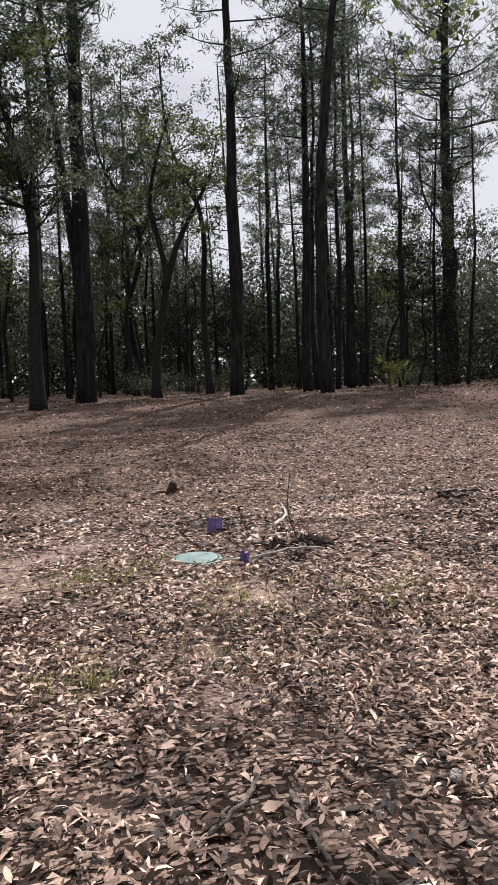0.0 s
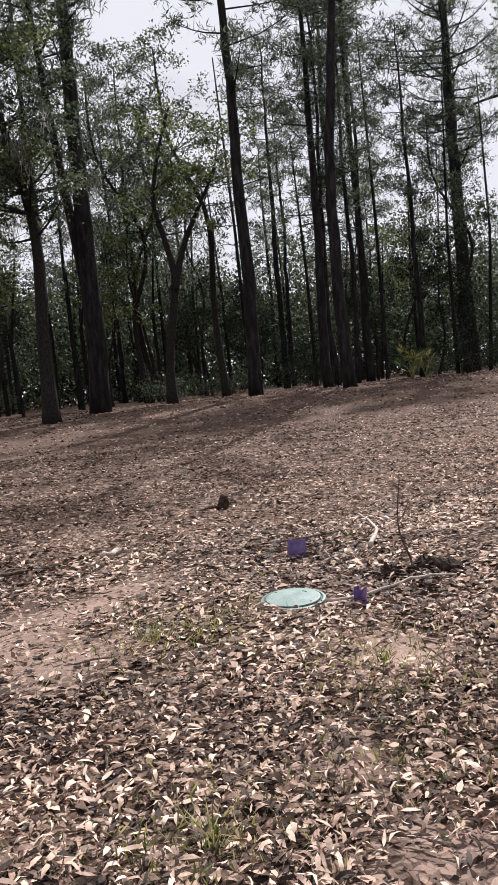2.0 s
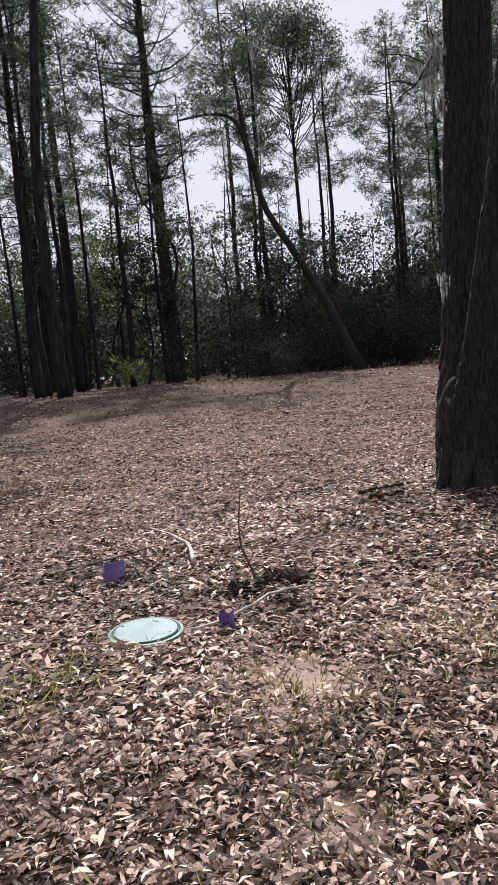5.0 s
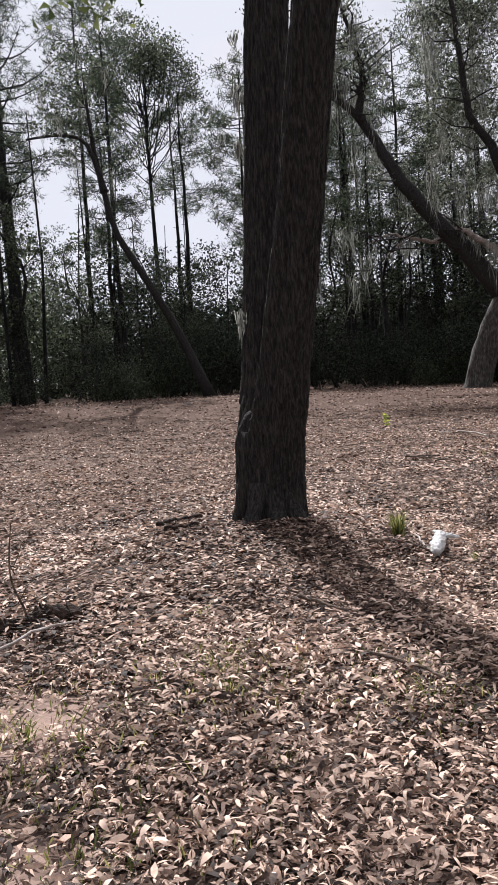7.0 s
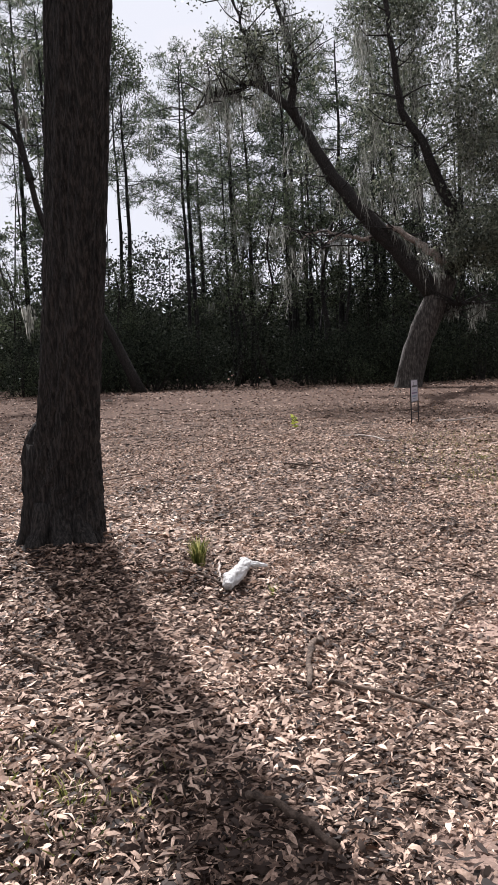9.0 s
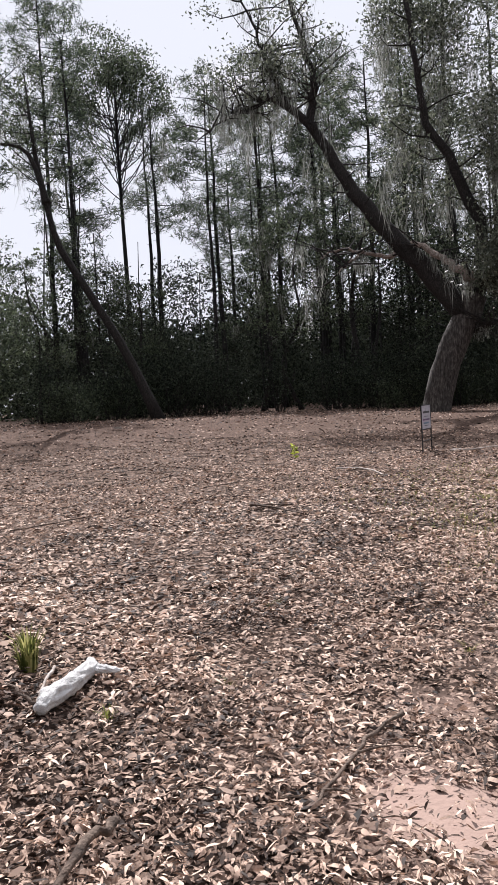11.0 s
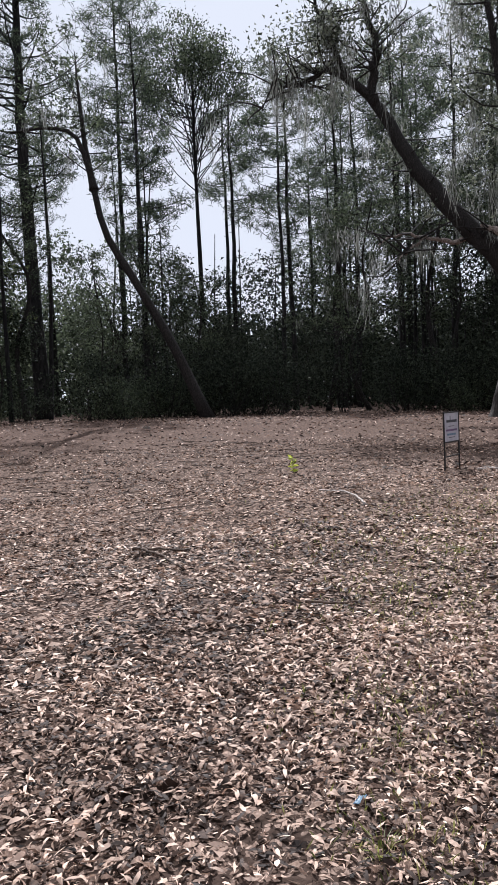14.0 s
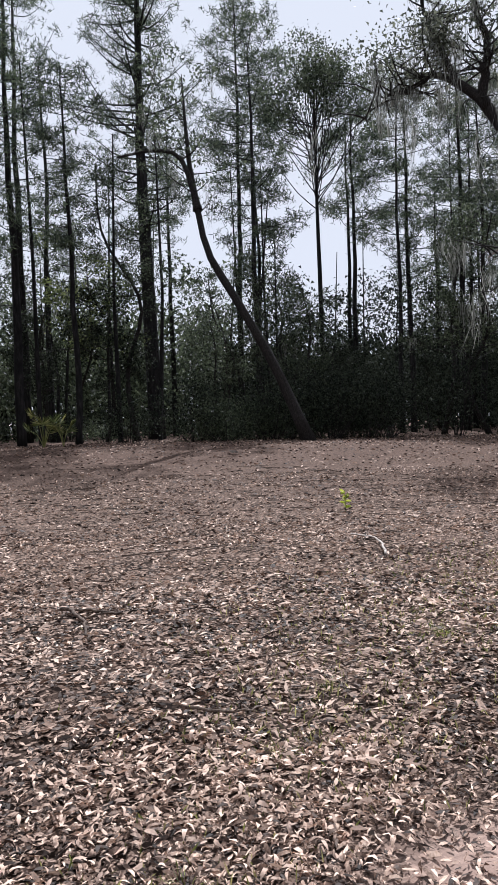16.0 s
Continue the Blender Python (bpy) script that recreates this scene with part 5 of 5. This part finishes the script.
def tuft(x, y, tall, count, spread, label, name="grass_tuft", mat=None, seed=0, dry=0.0, group="grass tufts"):
    """A clump of blades, bent at the tips."""
    ob = thing(name, x, y, label, "grass" if name == "grass_tuft" else "weed", group)
    g = np.random.default_rng(seed)
    s = Soup()
    for i in range(count):
        a, r = g.uniform(0, 2 * np.pi), spread * math.sqrt(g.random()) * 0.4
        b = np.array([math.cos(a) * r, math.sin(a) * r, -0.01])
        h = tall * g.uniform(0.45, 1.1)
        out = np.array([math.cos(a), math.sin(a), 0]) * spread * g.uniform(0.2, 1.1)
        mid, tip = b + out * 0.35 + [0, 0, h * 0.65], b + out + [0, 0, h * g.uniform(0.8, 1)]
        side = np.array([-math.sin(a), math.cos(a), 0]) * tall * 0.022 * g.uniform(0.7, 1.4)
        s.add([b - side, b + side, mid + side * 0.9, mid - side * 0.9, tip], [[0, 1, 2, 3], [3, 2, 4, 3]])
    tagged(part("foliage", s, mat or GRASS, ob), kind="stuff")
    return ob


tuft(5.25, 6.36, 0.26, 130, 0.10, "green and straw-coloured grass tuft growing in leaves", seed=1)
tuft(5.22, 5.68, 0.10, 26, 0.06, "small bright green grass tuft by the bag", mat=WEED, seed=2)
for i, (x, y, h, c) in enumerate([(0.31, 6.82, 0.09, 26), (0.55, 6.75, 0.08, 22), (0.07, 4.88, 0.10, 36), (1.19, 5.85, 0.08, 26), (2.09, 5.52, 0.08, 24), (2.23, 5.7, 0.09, 26), (2.4, 5.75, 0.08, 18), (2.79, 6.32, 0.08, 18),
                                  (0.68, 6.83, 0.07, 18), (2.6, 4.75, 0.08, 18), (6.4, 4.05, 0.09, 20), (9.3, 5.2, 0.08, 22), (8.6, 4.75, 0.09, 26), (3.0, 4.9, 0.06, 16), (10.58, 6.1, 0.07, 26), (12.6, 6.9, 0.08, 26), (7.6, 4.9, 0.07, 16),
                                  (1.3, 7.75, 0.07, 10), (2.35, 8.6, 0.08, 12), (1.7, 4.9, 0.06, 14), (11.3, 6.6, 0.07, 22), (9.7, 5.5, 0.07, 18), (6.0, 5.6, 0.06, 14), (7.4, 6.4, 0.06, 14)]):
    tuft(x, y, h * 1.15, c + 10, 0.10, "small green grass sprig growing through leaves", mat=GRASS if i % 3 else WEED, seed=20 + i)


def leafy_weed(x, y, tall, seed, label):
    ob = thing("leafy_weed", x, y, label, "weed")
    g = np.random.default_rng(seed)
    s = Soup()
    s.tube([(0, 0, -0.03), (0.01, 0, tall * 0.5), (0, 0.01, tall * 0.95)], [0.006, 0.005, 0.002], 5)
    part("stem", s, GRASS, ob)
    s = Soup()
    n = 34
    h = g.uniform(0.15, 1, n) * tall
    a = g.uniform(0, 2 * np.pi, n)
    d = np.column_stack([np.cos(a), np.sin(a), g.uniform(-0.1, 0.8, n)])
    s.blades(np.column_stack([0 * h, 0 * h, h]) + d * 0.05, 0.11, 0.045, d, 0.15)
    part("foliage", s, BRIGHT_WEED, ob)


leafy_weed(17.14, 13.29, 0.34, 3, "single bright yellow-green weed standing in leaves")


def yard_sign():
    x, y = 18.34, 10.75
    ob = thing("yard_sign", x, y, "black-framed yard sign standing in the leaves", "sign", turn=10.7)
    W, H = 0.68, 1.06
    for name, px, foot in (("post", 0.0, -0.12), ("post", W, -0.12)):
        s = Soup()
        box(s, px, 0, (H + foot) / 2, 0.026, 0.026, H - foot)
        part(name, s, BLACK_METAL, ob)
    for pz in (H - 0.013, 0.52, 0.27):
        s = Soup()
        box(s, W / 2, 0, pz, W - 0.028, 0.022, 0.024)
        part("rail", s, BLACK_METAL, ob)
    s = Soup()
    box(s, W / 2, 0, (H + 0.507) / 2, W - 0.03, 0.008, H - 0.56)
    panel = part("panel", s, PANEL, ob, "pale lilac-grey sign panel with dark lines")
    for cx, cz, w, h, mat in ((0.22, 0.93, 0.02, 0.11, INK), (0.27, 0.89, 0.36, 0.045, INK), (0.26, 0.80, 0.2, 0.012, INK), (0.26, 0.73, 0.38, 0.035, RED_INK), (0.26, 0.655, 0.30, 0.035, BLUE_FILM), (0.26, 0.60, 0.22, 0.012, INK)):
        s = Soup()
        box(s, cx * W / 0.52, -0.0055, cz, w * W / 0.52, 0.003, h)
        part("printed_line", s, mat, panel)


yard_sign()


def scrap(x, y, size, mat, name, label, seed):
    ob = tagged(new(name), label, "litter")
    ob.matrix_world = pose(x, y, float(height(x, y)) + 0.01, 0, 0, seed * 40)
    s = Soup()
    film(s, size, size * 0.7, size * 0.12, seed)
    v = s.v[0]
    v[:, 1], v[:, 2] = v[:, 2] * 0.9, np.abs(v[:, 1]) * 1.2 + 0.01 + v[:, 2] * 0.4
    part("sheet", s, mat, ob, smooth=True)


scrap(22.88, 25.72, 0.30, BAG, "paper_scrap", "crumpled white paper scrap far out on leaves", 3)
scrap(8.77, 5.02, 0.07, BLUE_FILM, "plastic_scrap", "small faded blue plastic scrap on leaves", 5)


def fan_palm(x, y, tall, seed, label):
    """A low palmetto: stalks that end in fans of narrow blades."""
    ob = thing("palmetto", x, y, label, "palm", "palmettos at the wood's edge")
    g = np.random.default_rng(seed)
    for i in range(7):
        a = g.uniform(0, 2 * np.pi)
        d = np.array([math.cos(a), math.sin(a), 0])
        h = tall * g.uniform(0.5, 1.0)
        e = d * tall * g.uniform(0.25, 0.6) + [0, 0, h]
        s = Soup()
        s.tube(curve_through([(0, 0, -0.05), e * [0.4, 0.4, 0.7], e], 6), np.linspace(0.02, 0.01, 6), 5)
        stalk = part("stalk", s, GRASS, ob)
        s = Soup()
        n = 22
        th = np.linspace(-1.9, 1.9, n)
        side = np.array([-d[1], d[0], 0])
        up = np.array([0, 0, 1.0]) * 0.75 + d * 0.5
        dr = np.cos(th)[:, None] * up + np.sin(th)[:, None] * side + g.normal(0, 0.05, (n, 3))
        s.blades(e + dr * 0.27, 0.54, 0.05, dr, 0.2)
        part("fan", s, LIGHT_LEAF if i % 3 else GRASS, stalk)


fan_palm(20.7, 38.5, 1.5, 1, "green fan palmetto at the wood's edge")
fan_palm(21.9, 39.2, 1.1, 2, "low green palmetto in shade at the wood's edge")


def twig_scatter():
    """Small twigs and straw strewn over the clearing."""
    s = Soup()
    n = 2600
    x, y = rng.uniform(-5, 22, n), rng.uniform(2.2, 22, n)
    for i in range(n):
        d = min(math.hypot(x[i] - a, y[i] - b) for a, b in ((-0.5, 2.5), (2, 2.6), (4.5, 2.8), (7, 2.9), (9, 3)))
        if d < 1.2 or math.hypot(x[i] - 1.2, y[i] - 6.97) < 0.4 or math.hypot(x[i] - 5.22, y[i] - 5.98) < 0.45:
            continue
        a, ln = rng.uniform(0, 2 * np.pi), rng.uniform(0.08, 0.3) * (1 + d * 0.06)
        r = rng.uniform(0.0018, 0.005) * (1 + d * 0.05)
        p = [(x[i] + math.cos(a) * ln * k, y[i] + math.sin(a) * ln * k + rng.normal(0, ln * 0.06)) for k in (-0.5, -0.1, 0.25, 0.5)]
        s.tube([(q[0], q[1], float(height(q[0], q[1])) + 0.018 + rng.uniform(0, 0.01)) for q in p], [r, r, r * 0.8, r * 0.5], 4, caps=False)
    tagged(part("twig_litter", s, TWIG), "small brown twigs strewn among the leaves", "twigs", kind="stuff")


def grass_haze():
    """Thin short grass coming up through the leaves in places."""
    s = Soup()
    for cx, cy, r, n in ((12.6, 7.0, 1.6, 900), (11.0, 6.2, 0.9, 500), (14.8, 8.0, 1.6, 700), (0.4, 6.8, 0.6, 420), (1.2, 5.8, 0.45, 300), (0.0, 4.9, 0.35, 220), (2.2, 5.6, 0.5, 260), (9.6, 5.4, 0.6, 260), (8.7, 4.7, 0.4, 160), (2.6, 4.7, 0.4, 140), (0.9, 5.1, 0.5, 200)):
        q = rng.normal(0, r * 0.55, (n, 2))
        x, y = cx + q[:, 0], cy + q[:, 1]
        d = np.column_stack([rng.normal(0, 0.5, n), rng.normal(0, 0.5, n), np.ones(n)])
        ln = rng.uniform(0.03, 0.085, n)
        s.blades(np.column_stack([x, y, height(x, y) + 0.01 + ln * 0.4]), ln, 0.005 + 0.004 * rng.random(n), d, 0.1)
    tagged(part("short_grass", s, GRASS), "thin short green grass showing through leaves", "grass", kind="stuff")


grass_haze()
twig_scatter()
